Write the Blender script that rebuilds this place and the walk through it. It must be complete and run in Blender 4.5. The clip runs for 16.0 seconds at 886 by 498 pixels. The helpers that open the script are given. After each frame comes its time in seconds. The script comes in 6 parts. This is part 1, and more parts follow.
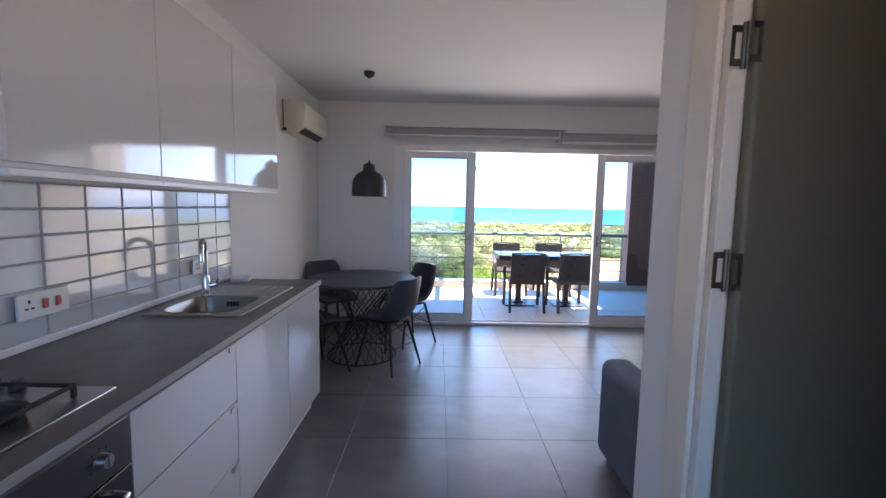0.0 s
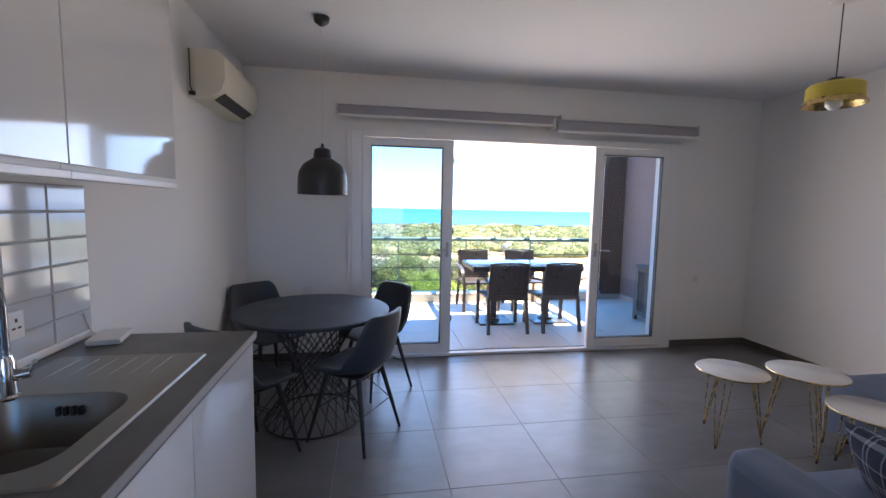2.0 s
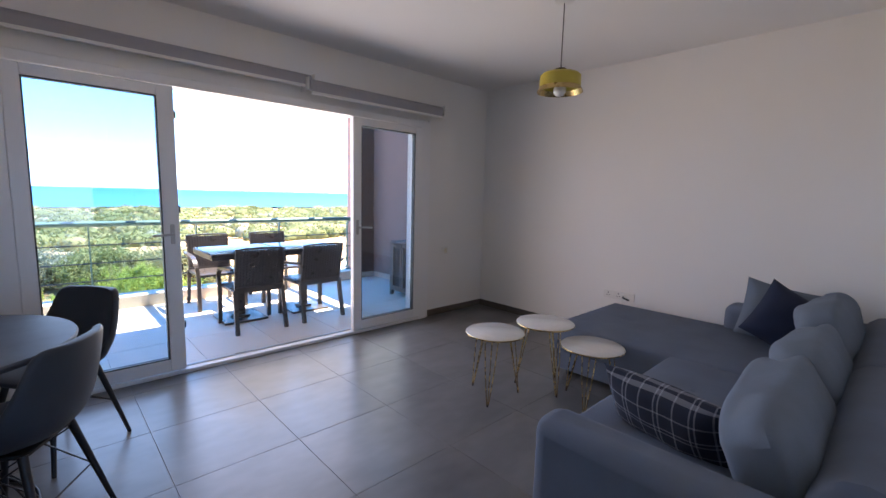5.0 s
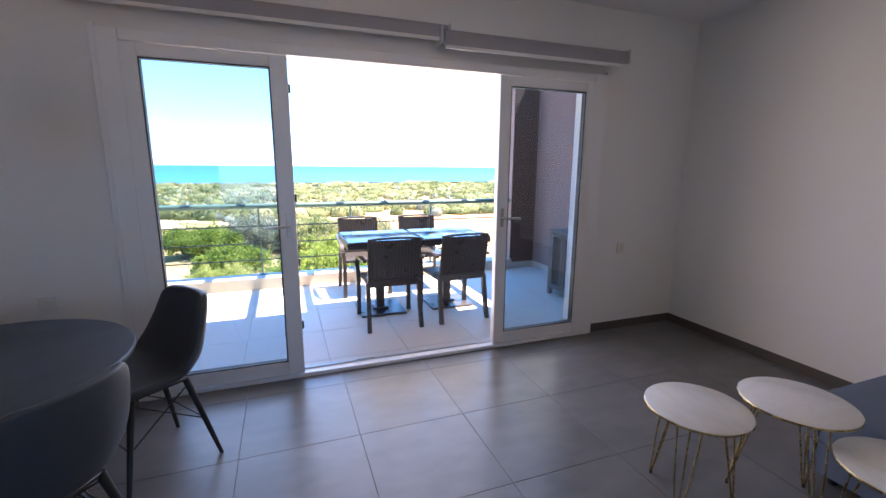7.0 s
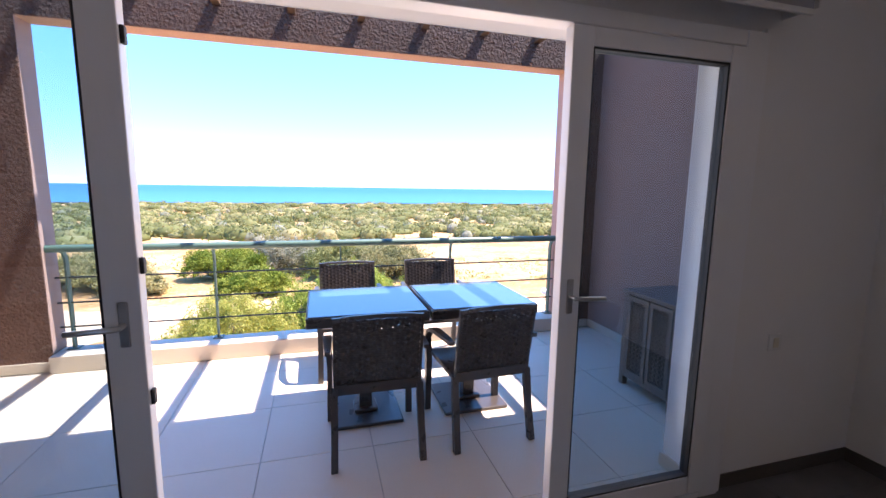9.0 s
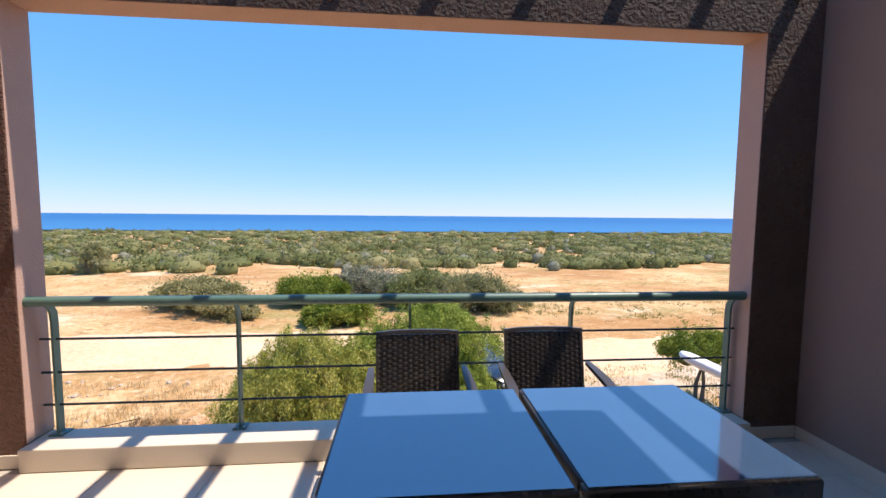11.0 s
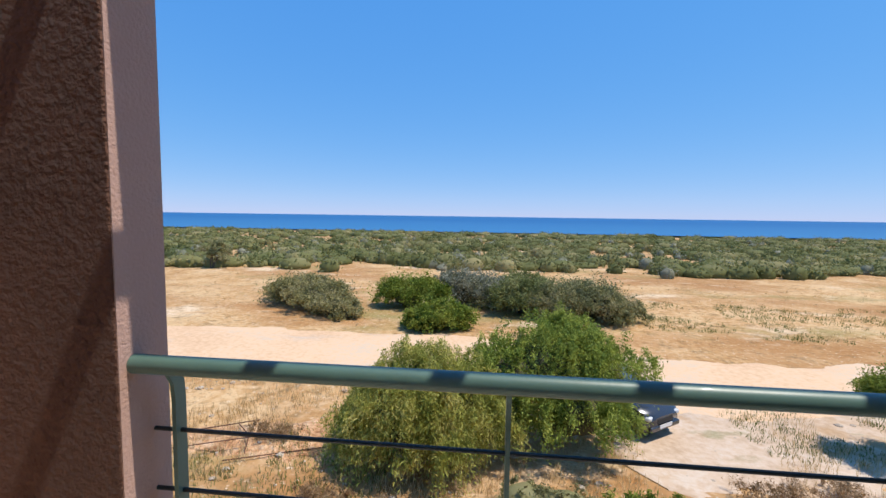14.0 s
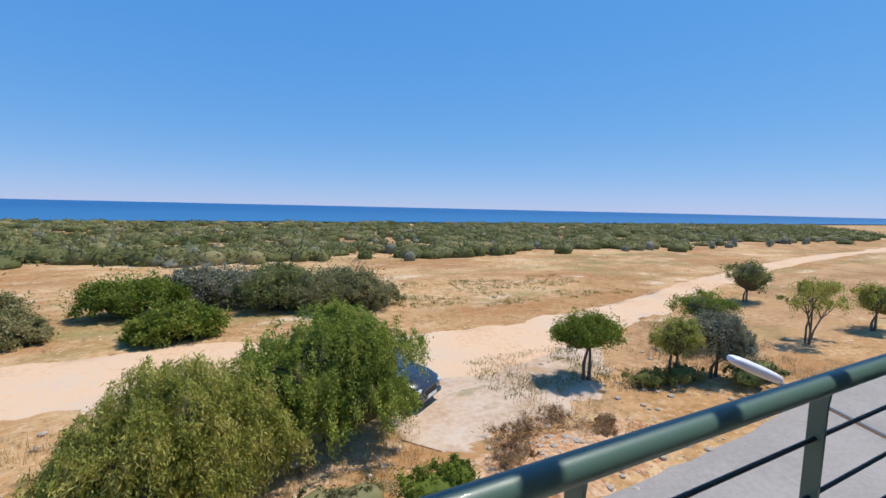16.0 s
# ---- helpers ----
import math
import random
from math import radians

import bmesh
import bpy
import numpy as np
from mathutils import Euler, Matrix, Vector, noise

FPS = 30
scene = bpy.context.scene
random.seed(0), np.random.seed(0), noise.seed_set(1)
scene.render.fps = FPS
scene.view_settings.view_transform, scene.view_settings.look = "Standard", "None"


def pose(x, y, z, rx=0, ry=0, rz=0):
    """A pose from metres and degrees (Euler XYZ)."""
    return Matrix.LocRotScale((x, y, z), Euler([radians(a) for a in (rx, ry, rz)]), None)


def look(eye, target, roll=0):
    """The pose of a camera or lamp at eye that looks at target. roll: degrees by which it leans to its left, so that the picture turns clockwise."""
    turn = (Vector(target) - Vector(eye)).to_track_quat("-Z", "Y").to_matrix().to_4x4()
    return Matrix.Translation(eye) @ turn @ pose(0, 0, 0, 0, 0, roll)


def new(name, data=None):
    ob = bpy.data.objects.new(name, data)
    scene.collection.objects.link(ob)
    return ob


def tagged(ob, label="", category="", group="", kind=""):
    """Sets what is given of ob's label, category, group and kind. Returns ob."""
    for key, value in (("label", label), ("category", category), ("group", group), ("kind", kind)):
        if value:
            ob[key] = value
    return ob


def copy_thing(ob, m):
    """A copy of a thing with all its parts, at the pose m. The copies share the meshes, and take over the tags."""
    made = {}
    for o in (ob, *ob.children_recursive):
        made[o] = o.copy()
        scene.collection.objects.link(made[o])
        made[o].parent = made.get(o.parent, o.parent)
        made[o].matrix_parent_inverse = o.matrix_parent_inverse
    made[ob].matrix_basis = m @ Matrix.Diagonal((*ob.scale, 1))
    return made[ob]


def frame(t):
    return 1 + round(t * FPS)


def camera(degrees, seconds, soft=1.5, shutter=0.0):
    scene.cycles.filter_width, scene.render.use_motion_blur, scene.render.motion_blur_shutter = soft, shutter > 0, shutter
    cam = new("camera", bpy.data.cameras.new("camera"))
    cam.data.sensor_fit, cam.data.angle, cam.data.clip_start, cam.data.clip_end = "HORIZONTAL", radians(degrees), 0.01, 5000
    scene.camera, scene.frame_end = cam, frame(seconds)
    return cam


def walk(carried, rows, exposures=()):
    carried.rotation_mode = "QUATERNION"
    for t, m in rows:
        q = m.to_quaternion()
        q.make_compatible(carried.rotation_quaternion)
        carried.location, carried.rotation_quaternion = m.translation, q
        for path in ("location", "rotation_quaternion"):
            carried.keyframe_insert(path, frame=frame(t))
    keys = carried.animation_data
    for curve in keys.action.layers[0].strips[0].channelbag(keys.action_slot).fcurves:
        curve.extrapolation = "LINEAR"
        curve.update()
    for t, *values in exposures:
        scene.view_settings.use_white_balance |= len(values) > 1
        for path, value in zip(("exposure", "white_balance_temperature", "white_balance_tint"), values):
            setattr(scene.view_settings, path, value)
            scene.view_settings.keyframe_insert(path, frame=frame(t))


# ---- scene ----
cam = camera(91.8, 16.0)
EXPOSURES = [(0.0, 2.95, 6700, 18), (6.5, 2.9, 6800, 20), (8.6, 2.28, 6950, 28), (10.9, 0.78, 7250, 18), (12.0, 0.35, 6850, 13), (13.5, 0.22, 6850, 13), (14.5, 0.24, 6800, 13), (16.0, 0.04, 6700, 13)]
PATH = [
    (0, (-0.709, 3.843, 1.442), (-0.688, 5.832, 1.241), 1.1),
    (0.5, (-0.737, 4.138, 1.436), (-0.716, 6.129, 1.242), 1.2),
    (1, (-0.806, 4.426, 1.442), (-0.699, 6.414, 1.249), 1.2),
    (1.5, (-0.946, 4.685, 1.452), (-0.722, 6.663, 1.259), 1.1),
    (2, (-1.043, 4.931, 1.44), (-0.716, 6.895, 1.251), 1.1),
    (2.5, (-1.058, 5.124, 1.42), (-0.524, 7.043, 1.239), 1.0),
    (3, (-1.071, 5.261, 1.416), (-0.004, 6.943, 1.241), 1.5),
    (3.5, (-1.087, 5.338, 1.397), (0.307, 6.763, 1.236), 0.9),
    (6, (-0.746, 5.547, 1.372), (0.461, 7.105, 1.029), 0.6),
    (6.5, (-0.529, 5.769, 1.412), (0.422, 7.491, 1.047), 0.4),
    (7, (-0.357, 6.068, 1.43), (0.327, 7.909, 1.051), 0.4),
    (7.5, (-0.177, 6.394, 1.442), (0.458, 8.254, 1.072), 0.8),
    (8, (0.039, 6.702, 1.478), (0.633, 8.579, 1.125), 1.0),
    (8.5, (0.156, 7.093, 1.47), (0.733, 8.98, 1.149), 1.0),
    (11, (0.384, 8.814, 1.479), (0.563, 10.8, 1.323), 0.5),
    (11.5, (0.29, 9.105, 1.469), (0.306, 11.099, 1.318), 0.7),
    (12, (0.157, 9.381, 1.442), (0.045, 11.373, 1.298), 0.5),
    (12.5, (0.028, 9.653, 1.456), (-0.175, 11.638, 1.314), 0.7),
    (13, (-0.215, 9.854, 1.43), (-0.442, 11.837, 1.298), 0.7),
    (13.5, (-0.474, 10.063, 1.411), (-0.707, 12.045, 1.271), 0.7),
    (14, (-0.705, 10.283, 1.43), (-0.923, 12.265, 1.274), 0.8),
    (14.5, (-0.951, 10.47, 1.436), (-0.99, 12.462, 1.263), 1.3),
    (15, (-1.098, 10.699, 1.435), (-0.945, 12.685, 1.25), 1.1),
    (15.5, (-1.181, 10.863, 1.425), (-0.74, 12.804, 1.234), 1.1),
    (16, (-1.298, 10.891, 1.448), (-0.398, 12.667, 1.256), 1.3),
]
walk(cam, [(t, look(eye, target, roll)) for t, eye, target, roll in PATH], EXPOSURES)

# ---- world and light ----
SUN_WAY = Vector((0.414, -0.03, 0.90)).normalized()      # towards the sun
world = bpy.data.worlds.new("world")
scene.world = world
world.use_nodes = True
wn = world.node_tree
sky = wn.nodes.new("ShaderNodeTexSky")
sky.sky_type = "NISHITA"
sky.sun_disc = False
sky.sun_elevation = math.asin(SUN_WAY.z)
sky.sun_rotation = math.atan2(SUN_WAY.x, SUN_WAY.y)
sky.altitude = 2500
sky.air_density = 1.0
sky.dust_density = 0.0
sky.ozone_density = 1.0
tint = wn.nodes.new("ShaderNodeMix")
tint.data_type, tint.blend_type = "RGBA", "MULTIPLY"
tint.inputs[0].default_value = 1.0
tint.inputs[7].default_value = (0.75, 1.74, 4.1, 1)
split, join = wn.nodes.new("ShaderNodeSeparateColor"), wn.nodes.new("ShaderNodeCombineColor")
richer = wn.nodes.new("ShaderNodeHueSaturation")
richer.inputs["Saturation"].default_value = 1.25
wn.links.new(sky.outputs[0], richer.inputs["Color"])
wn.links.new(richer.outputs[0], split.inputs[0])
for k, power in enumerate((0.63, 0.35, 0.15)):
    pw_ = wn.nodes.new("ShaderNodeMath")
    pw_.operation = "POWER"
    pw_.inputs[1].default_value = power
    wn.links.new(split.outputs[k], pw_.inputs[0])
    wn.links.new(pw_.outputs[0], join.inputs[k])
wn.links.new(join.outputs[0], tint.inputs[6])
wn.links.new(tint.outputs[2], wn.nodes["Background"].inputs[0])
wn.nodes["Background"].inputs[1].default_value = 0.15
sun = new("sun", bpy.data.lights.new("sun", "SUN"))
sun.data.energy = 4.1
sun.data.angle = radians(0.53)
sun.data.color = (1.0, 0.95, 0.87)
sun.matrix_world = look(SUN_WAY * 40, (0, 0, 0))
skylight = new("window_daylight", bpy.data.lights.new("window_daylight", "AREA"))
skylight.data.shape = "RECTANGLE"
skylight.data.size, skylight.data.size_y = 3.0, 1.9
skylight.data.energy = 5.4
skylight.data.spread = radians(150)
skylight.data.color = (1.0, 0.95, 0.89)
skylight.matrix_world = look((0.43, 9.2, 1.15), (0.43, 5.0, 1.15))


# ---- helpers of this scene ----
def add_box(bm, x0, x1, y0, y1, z0, z1, bevel=0.0, seg=1):
    vs = [bm.verts.new((x, y, z)) for z in (z0, z1) for x, y in ((x0, y0), (x1, y0), (x1, y1), (x0, y1))]
    fs = [bm.faces.new([vs[i] for i in f]) for f in ((3, 2, 1, 0), (4, 5, 6, 7), (0, 1, 5, 4), (1, 2, 6, 5), (2, 3, 7, 6), (3, 0, 4, 7))]
    if bevel > 0:
        es = list({e for f in fs for e in f.edges})
        bmesh.ops.bevel(bm, geom=es, offset=bevel, segments=seg, affect="EDGES", profile=0.5)
    return vs


def add_ring_rows(bm, rows, close_ends=True, closed=True):
    """Faces between rows of points of equal count; each row is a ring."""
    vr = [[bm.verts.new(p) for p in row] for row in rows]
    n = len(vr[0])
    for a, b in zip(vr, vr[1:]):
        for i in range(n if closed else n - 1):
            bm.faces.new((a[i], a[(i + 1) % n], b[(i + 1) % n], b[i]))
    if close_ends and closed:
        bm.faces.new(list(reversed(vr[0])))
        bm.faces.new(vr[-1])
    return vr


def add_tube(bm, points, r, n=10, r_end=None):
    pts = [Vector(p) for p in points]
    rows, side = [], None
    for i, p in enumerate(pts):
        way = (pts[min(i + 1, len(pts) - 1)] - pts[max(i - 1, 0)]).normalized()
        if side is None:
            side = way.orthogonal().normalized()
        else:
            side = (side - way * side.dot(way)).normalized()
        up = way.cross(side)
        rr = r if r_end is None else r + (r_end - r) * i / (len(pts) - 1)
        rows.append([p + (side * math.cos(2 * math.pi * k / n) + up * math.sin(2 * math.pi * k / n)) * rr for k in range(n)])
    add_ring_rows(bm, rows)


def add_lathe(bm, profile, n=32, centre=(0, 0, 0), caps=True):
    cx, cy, cz = centre
    rows = [[(cx + r * math.cos(2 * math.pi * k / n), cy + r * math.sin(2 * math.pi * k / n), cz + z) for k in range(n)] for r, z in profile]
    add_ring_rows(bm, rows, close_ends=caps)


def soft_box(sx, sy, sz, e=0.3, n=24, m=12, sag=0.0, seed=0):
    """A cushion-like superellipsoid of full sizes sx, sy, sz round its centre."""
    def sp(c, p):
        return math.copysign(abs(c) ** p, c)
    bm = bmesh.new()
    rows = []
    for j in range(1, m):
        v = -math.pi / 2 + math.pi * j / m
        row = []
        for i in range(n):
            u = 2 * math.pi * i / n
            x, y, z = sp(math.cos(v), e) * sp(math.cos(u), e), sp(math.cos(v), e) * sp(math.sin(u), e), sp(math.sin(v), e)
            w = sag * noise.noise((x * 1.3 + seed, y * 1.3, z * 1.3 + seed * 2.1))
            row.append((x * sx / 2 * (1 + w), y * sy / 2 * (1 + w), z * sz / 2 * (1 + w)))
        rows.append(row)
    add_ring_rows(bm, rows)
    return bm


def mesh_of(name, bm, material, smooth=True):
    bmesh.ops.recalc_face_normals(bm, faces=bm.faces[:])
    me = bpy.data.meshes.new(name)
    bm.to_mesh(me)
    bm.free()
    if smooth:
        me.polygons.foreach_set("use_smooth", [True] * len(me.polygons))
        me.set_sharp_from_angle(angle=radians(38))
    if material:
        me.materials.append(material)
    return me


def part(name, bm, material, parent=None, label="", smooth=True, at=None):
    ob = new(name, mesh_of(name, bm, material, smooth))
    if parent:
        ob.parent = parent
    if at is not None:
        ob.matrix_basis = at
    if label:
        ob["label"] = label
    return ob


def thing(name, label, category, at=None, group="", kind=""):
    ob = new(name)
    ob.empty_display_size = 0.1
    if at is not None:
        ob.matrix_basis = at
    return tagged(ob, label, category, group, kind)


def box_part(name, dims, material, parent=None, label="", bevel=0.004, seg=2, at=None):
    bm = bmesh.new()
    add_box(bm, *dims, bevel=bevel, seg=seg)
    ob = part(name, bm, material, parent, label, at=at)
    for p in ob.data.polygons:                # the six faces stay flat, only the rounded edges are smooth
        p.use_smooth = max(abs(c) for c in p.normal) < 0.999
    return ob


def setting(name, dims, material, label="", category="", bevel=0.0):
    ob = box_part(name, dims, material, bevel=bevel)
    return tagged(ob, label, category, kind="structure")


# ---- materials ----
def mat(name, base, rough=0.5, metal=0.0, vary=0.12, scale=6.0, fine=90.0, bump=0.05, tone=None, random_tone=0.0,
        coat=0.0, stretch=(1, 1, 1), spec=0.5, in_place=False, bump_scale=None, bump_dist=0.01, detail=5, even_gloss=False):
    m = bpy.data.materials.new(name)
    m.use_nodes = True
    nt = m.node_tree
    bsdf = nt.nodes["Principled BSDF"]
    L = nt.links.new
    co = nt.nodes.new("ShaderNodeTexCoord")
    mp = nt.nodes.new("ShaderNodeMapping")
    mp.inputs["Scale"].default_value = stretch
    L(nt.nodes.new("ShaderNodeNewGeometry").outputs["Position"] if in_place else co.outputs["Object"], mp.inputs[0])
    big, small = nt.nodes.new("ShaderNodeTexNoise"), nt.nodes.new("ShaderNodeTexNoise")
    for n, sc in ((big, scale), (small, fine)):
        n.inputs["Scale"].default_value = sc
        n.inputs["Detail"].default_value = detail
        L(mp.outputs[0], n.inputs["Vector"])
    tone = tone or tuple(c * (1 - vary) for c in base)
    mix = nt.nodes.new("ShaderNodeMix")
    mix.data_type = "RGBA"
    ramp = nt.nodes.new("ShaderNodeMapRange")
    ramp.inputs[1].default_value, ramp.inputs[2].default_value = 0.24, 0.78
    add = nt.nodes.new("ShaderNodeMath")
    add.operation = "MULTIPLY_ADD"
    add.inputs[1].default_value, add.inputs[2].default_value = 0.35, 0.0
    L(small.outputs[0], add.inputs[0])
    sm = nt.nodes.new("ShaderNodeMath")
    sm.operation = "MULTIPLY_ADD"
    sm.inputs[1].default_value = 0.65
    L(big.outputs[0], sm.inputs[0])
    L(add.outputs[0], sm.inputs[2])
    last = sm
    if random_tone:
        oi = nt.nodes.new("ShaderNodeObjectInfo")
        rt = nt.nodes.new("ShaderNodeMath")
        rt.operation = "MULTIPLY_ADD"
        rt.inputs[1].default_value = random_tone
        L(oi.outputs["Random"], rt.inputs[0])
        L(sm.outputs[0], rt.inputs[2])
        last = rt
    L(last.outputs[0], ramp.inputs[0])
    L(ramp.outputs[0], mix.inputs[0])
    mix.inputs[6].default_value = (*base, 1)
    mix.inputs[7].default_value = (*tone, 1)
    L(mix.outputs[2], bsdf.inputs["Base Color"])
    rr = nt.nodes.new("ShaderNodeMapRange")
    rr.inputs[3].default_value, rr.inputs[4].default_value = max(rough - 0.06, 0.02), min(rough + 0.08, 1)
    L(big.outputs[0], rr.inputs[0])
    if even_gloss:
        bsdf.inputs["Roughness"].default_value = rough
    else:
        L(rr.outputs[0], bsdf.inputs["Roughness"])
    bsdf.inputs["Metallic"].default_value = metal
    bsdf.inputs["Coat Weight"].default_value = coat
    bsdf.inputs["Coat Roughness"].default_value = 0.04
    bsdf.inputs["Specular IOR Level"].default_value = spec
    if bump:
        bp = nt.nodes.new("ShaderNodeBump")
        bp.inputs["Strength"].default_value = bump
        bp.inputs["Distance"].default_value = bump_dist
        src = small
        if bump_scale:
            src = nt.nodes.new("ShaderNodeTexNoise")
            src.inputs["Scale"].default_value = bump_scale
            src.inputs["Detail"].default_value = 6
            L(mp.outputs[0], src.inputs["Vector"])
        L(src.outputs[0], bp.inputs["Height"])
        L(bp.outputs[0], bsdf.inputs["Normal"])
    return m


def glass_mat(name, tint=(0.97, 0.99, 0.98), rough=0.0):
    m = bpy.data.materials.new(name)
    m.use_nodes = True
    nt = m.node_tree
    nt.nodes.clear()
    out = nt.nodes.new("ShaderNodeOutputMaterial")
    tr, gl, mx, fr = (nt.nodes.new(k) for k in ("ShaderNodeBsdfTransparent", "ShaderNodeBsdfGlossy", "ShaderNodeMixShader", "ShaderNodeLayerWeight"))
    tr.inputs[0].default_value = (*tint, 1)
    gl.inputs["Roughness"].default_value = rough
    fr.inputs[0].default_value = 0.5
    pw = nt.nodes.new("ShaderNodeMath")
    pw.operation = "POWER"
    pw.inputs[1].default_value = 4.0
    ad = nt.nodes.new("ShaderNodeMath")
    ad.operation = "MULTIPLY_ADD"
    ad.inputs[1].default_value, ad.inputs[2].default_value = 0.8, 0.045
    nt.links.new(fr.outputs["Facing"], pw.inputs[0])
    nt.links.new(pw.outputs[0], ad.inputs[0])
    nt.links.new(ad.outputs[0], mx.inputs[0])
    nt.links.new(tr.outputs[0], mx.inputs[1])
    nt.links.new(gl.outputs[0], mx.inputs[2])
    nt.links.new(mx.outputs[0], out.inputs[0])
    return m


WALL_PAINT = mat("white_wall_paint", (0.80, 0.79, 0.77), 0.75, vary=0.05, scale=1.2, fine=260, bump=0.05, bump_dist=0.002)
CEILING_PAINT = mat("ceiling_paint", (0.80, 0.79, 0.78), 0.85, vary=0.04, scale=1.0, fine=200, bump=0.03, bump_dist=0.002)
FLOOR_TILE = mat("grey_porcelain", (0.180, 0.174, 0.174), 0.30, vary=0.48, scale=2.2, fine=7, bump=0, random_tone=0.10, stretch=(1, 1.7, 1), in_place=True, detail=2, even_gloss=True)
GROUT = mat("grout", (0.15, 0.148, 0.148), 0.9, fine=120)
SKIRTING = mat("skirting_tile", (0.10, 0.085, 0.075), 0.45, vary=0.15, scale=4)
BALCONY_TILE = mat("beige_porcelain", (0.66, 0.57, 0.46), 0.5, vary=0.08, scale=3, fine=60, bump=0.02, bump_dist=0.002, random_tone=0.10, in_place=True)
BALCONY_GROUT = mat("beige_grout", (0.42, 0.38, 0.33), 0.9)
PVC = mat("white_pvc", (0.80, 0.80, 0.80), 0.3, vary=0.03, scale=3, bump=0.0)
GASKET = mat("black_gasket", (0.02, 0.02, 0.022), 0.6)
GLASS = glass_mat("window_glass", (0.74, 0.82, 0.86))
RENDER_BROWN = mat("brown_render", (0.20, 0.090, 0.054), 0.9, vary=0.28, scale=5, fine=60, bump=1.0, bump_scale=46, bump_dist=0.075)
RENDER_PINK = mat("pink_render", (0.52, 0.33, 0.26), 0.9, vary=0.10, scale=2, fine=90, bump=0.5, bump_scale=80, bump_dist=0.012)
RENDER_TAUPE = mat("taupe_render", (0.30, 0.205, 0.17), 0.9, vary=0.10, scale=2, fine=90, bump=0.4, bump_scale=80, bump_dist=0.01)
SLAB_PAINT = mat("pale_soffit", (0.60, 0.55, 0.50), 0.85, vary=0.06, scale=2)
SLAT_WOOD = mat("pergola_timber", (0.16, 0.09, 0.05), 0.7, vary=0.3, scale=8, stretch=(8, 1, 8))
STONE = mat("limestone_coping", (0.62, 0.54, 0.44), 0.7, vary=0.10, scale=4, fine=80, bump=0.06)
RAIL_GREEN = mat("green_painted_steel", (0.095, 0.185, 0.152), 0.42, metal=0.0, vary=0.18, scale=9, fine=120, bump=0.03, coat=0.06)
ROD_DARK = mat("dark_green_steel", (0.022, 0.032, 0.030), 0.4, vary=0.2, scale=20)

# ---- camera-side setting: the room ----
XL, XR, YW, YB, ZC = -2.14, 3.02, 8.985, 2.6, 2.63
XP, YP = -0.03, 5.21                 # corner of the partition beside the entrance
floor = setting("floor", (XL - 0.2, XR + 0.2, YB - 0.2, YW + 0.02, -0.22, -0.008), GROUT, "grey porcelain tile floor", "floor")
setting("wall_west", (XL - 0.2, XL, YB, YW + 0.2, 0, ZC), WALL_PAINT, "white painted kitchen wall", "wall")
setting("wall_east", (XR, XR + 0.2, YP, YW + 0.2, 0, ZC), WALL_PAINT, "white painted living room wall", "wall")
# The opening is unseen, added to throw daylight on the door casing and partition.
bm = bmesh.new()
for dims in ((XL - 0.2, -1.5, YB - 0.2, YB, 0, ZC), (-0.3, XR + 0.2, YB - 0.2, YB, 0, ZC), (-1.5, -0.3, YB - 0.2, YB, 0, 0.7), (-1.5, -0.3, YB - 0.2, YB, 2.15, ZC)):
    add_box(bm, *dims)
tagged(part("wall_south", bm, WALL_PAINT, smooth=False), "plain white wall with an added opening that lets in light", "wall", kind="structure")
ceiling = setting("ceiling", (XL - 0.2, XR + 0.2, YB - 0.2, YW + 0.2, ZC, ZC + 0.2), CEILING_PAINT, "white painted ceiling", "ceiling")
DX0, DX1, DZ = -1.20, 2.05, 2.14     # the opening of the sliding door
bm = bmesh.new()
add_box(bm, XL, DX0, YW, YW + 0.2, 0, ZC)
add_box(bm, DX1, XR, YW, YW + 0.2, 0, ZC)
add_box(bm, DX0, DX1, YW, YW + 0.2, DZ, ZC)
tagged(part("wall_north", bm, WALL_PAINT, smooth=False), "white wall round the sliding balcony door", "wall", kind="structure")
# partition with the inner doorway
DY0, DY1, DH = 4.06, 4.92, 2.06
bm = bmesh.new()
add_box(bm, XP, XP + 0.12, DY1, YP - 0.12, 0, ZC)
add_box(bm, XP, XP + 0.12, YB, DY0, 0, ZC)
add_box(bm, XP, XP + 0.12, DY0, DY1, DH, ZC)
add_box(bm, XP, XR, YP - 0.12, YP, 0, ZC)
tagged(part("wall_partition", bm, WALL_PAINT, smooth=False), "white partition wall with an inner doorway", "wall", kind="structure")
setting("wall_hall", (XR, XR + 0.2, YB, YP, 0, ZC), WALL_PAINT, "white side-room wall", "wall")

# ---- balcony setting ----
ZB = 0.0                             # balcony floor
BX0, BX1, BYO = -2.24, 3.03, 11.40    # side walls and inner face of the front frame
OX0, OX1, OZ = -1.79, 2.65, 2.635      # opening above the railing
balcony_floor = setting("floor_balcony", (BX0 - 0.2, BX1 + 0.2, YW + 0.02, 11.60, -0.22, ZB - 0.008), BALCONY_GROUT, "beige tiled balcony floor", "floor")
setting("wall_balcony_west", (BX0 - 0.2, BX0, YW + 0.2, 11.60, ZB, 2.95), RENDER_PINK, "pink rendered balcony side wall", "wall")
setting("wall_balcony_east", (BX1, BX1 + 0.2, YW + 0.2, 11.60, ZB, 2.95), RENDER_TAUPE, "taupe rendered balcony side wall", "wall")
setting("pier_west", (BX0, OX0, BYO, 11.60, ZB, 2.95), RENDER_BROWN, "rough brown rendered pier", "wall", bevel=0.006)
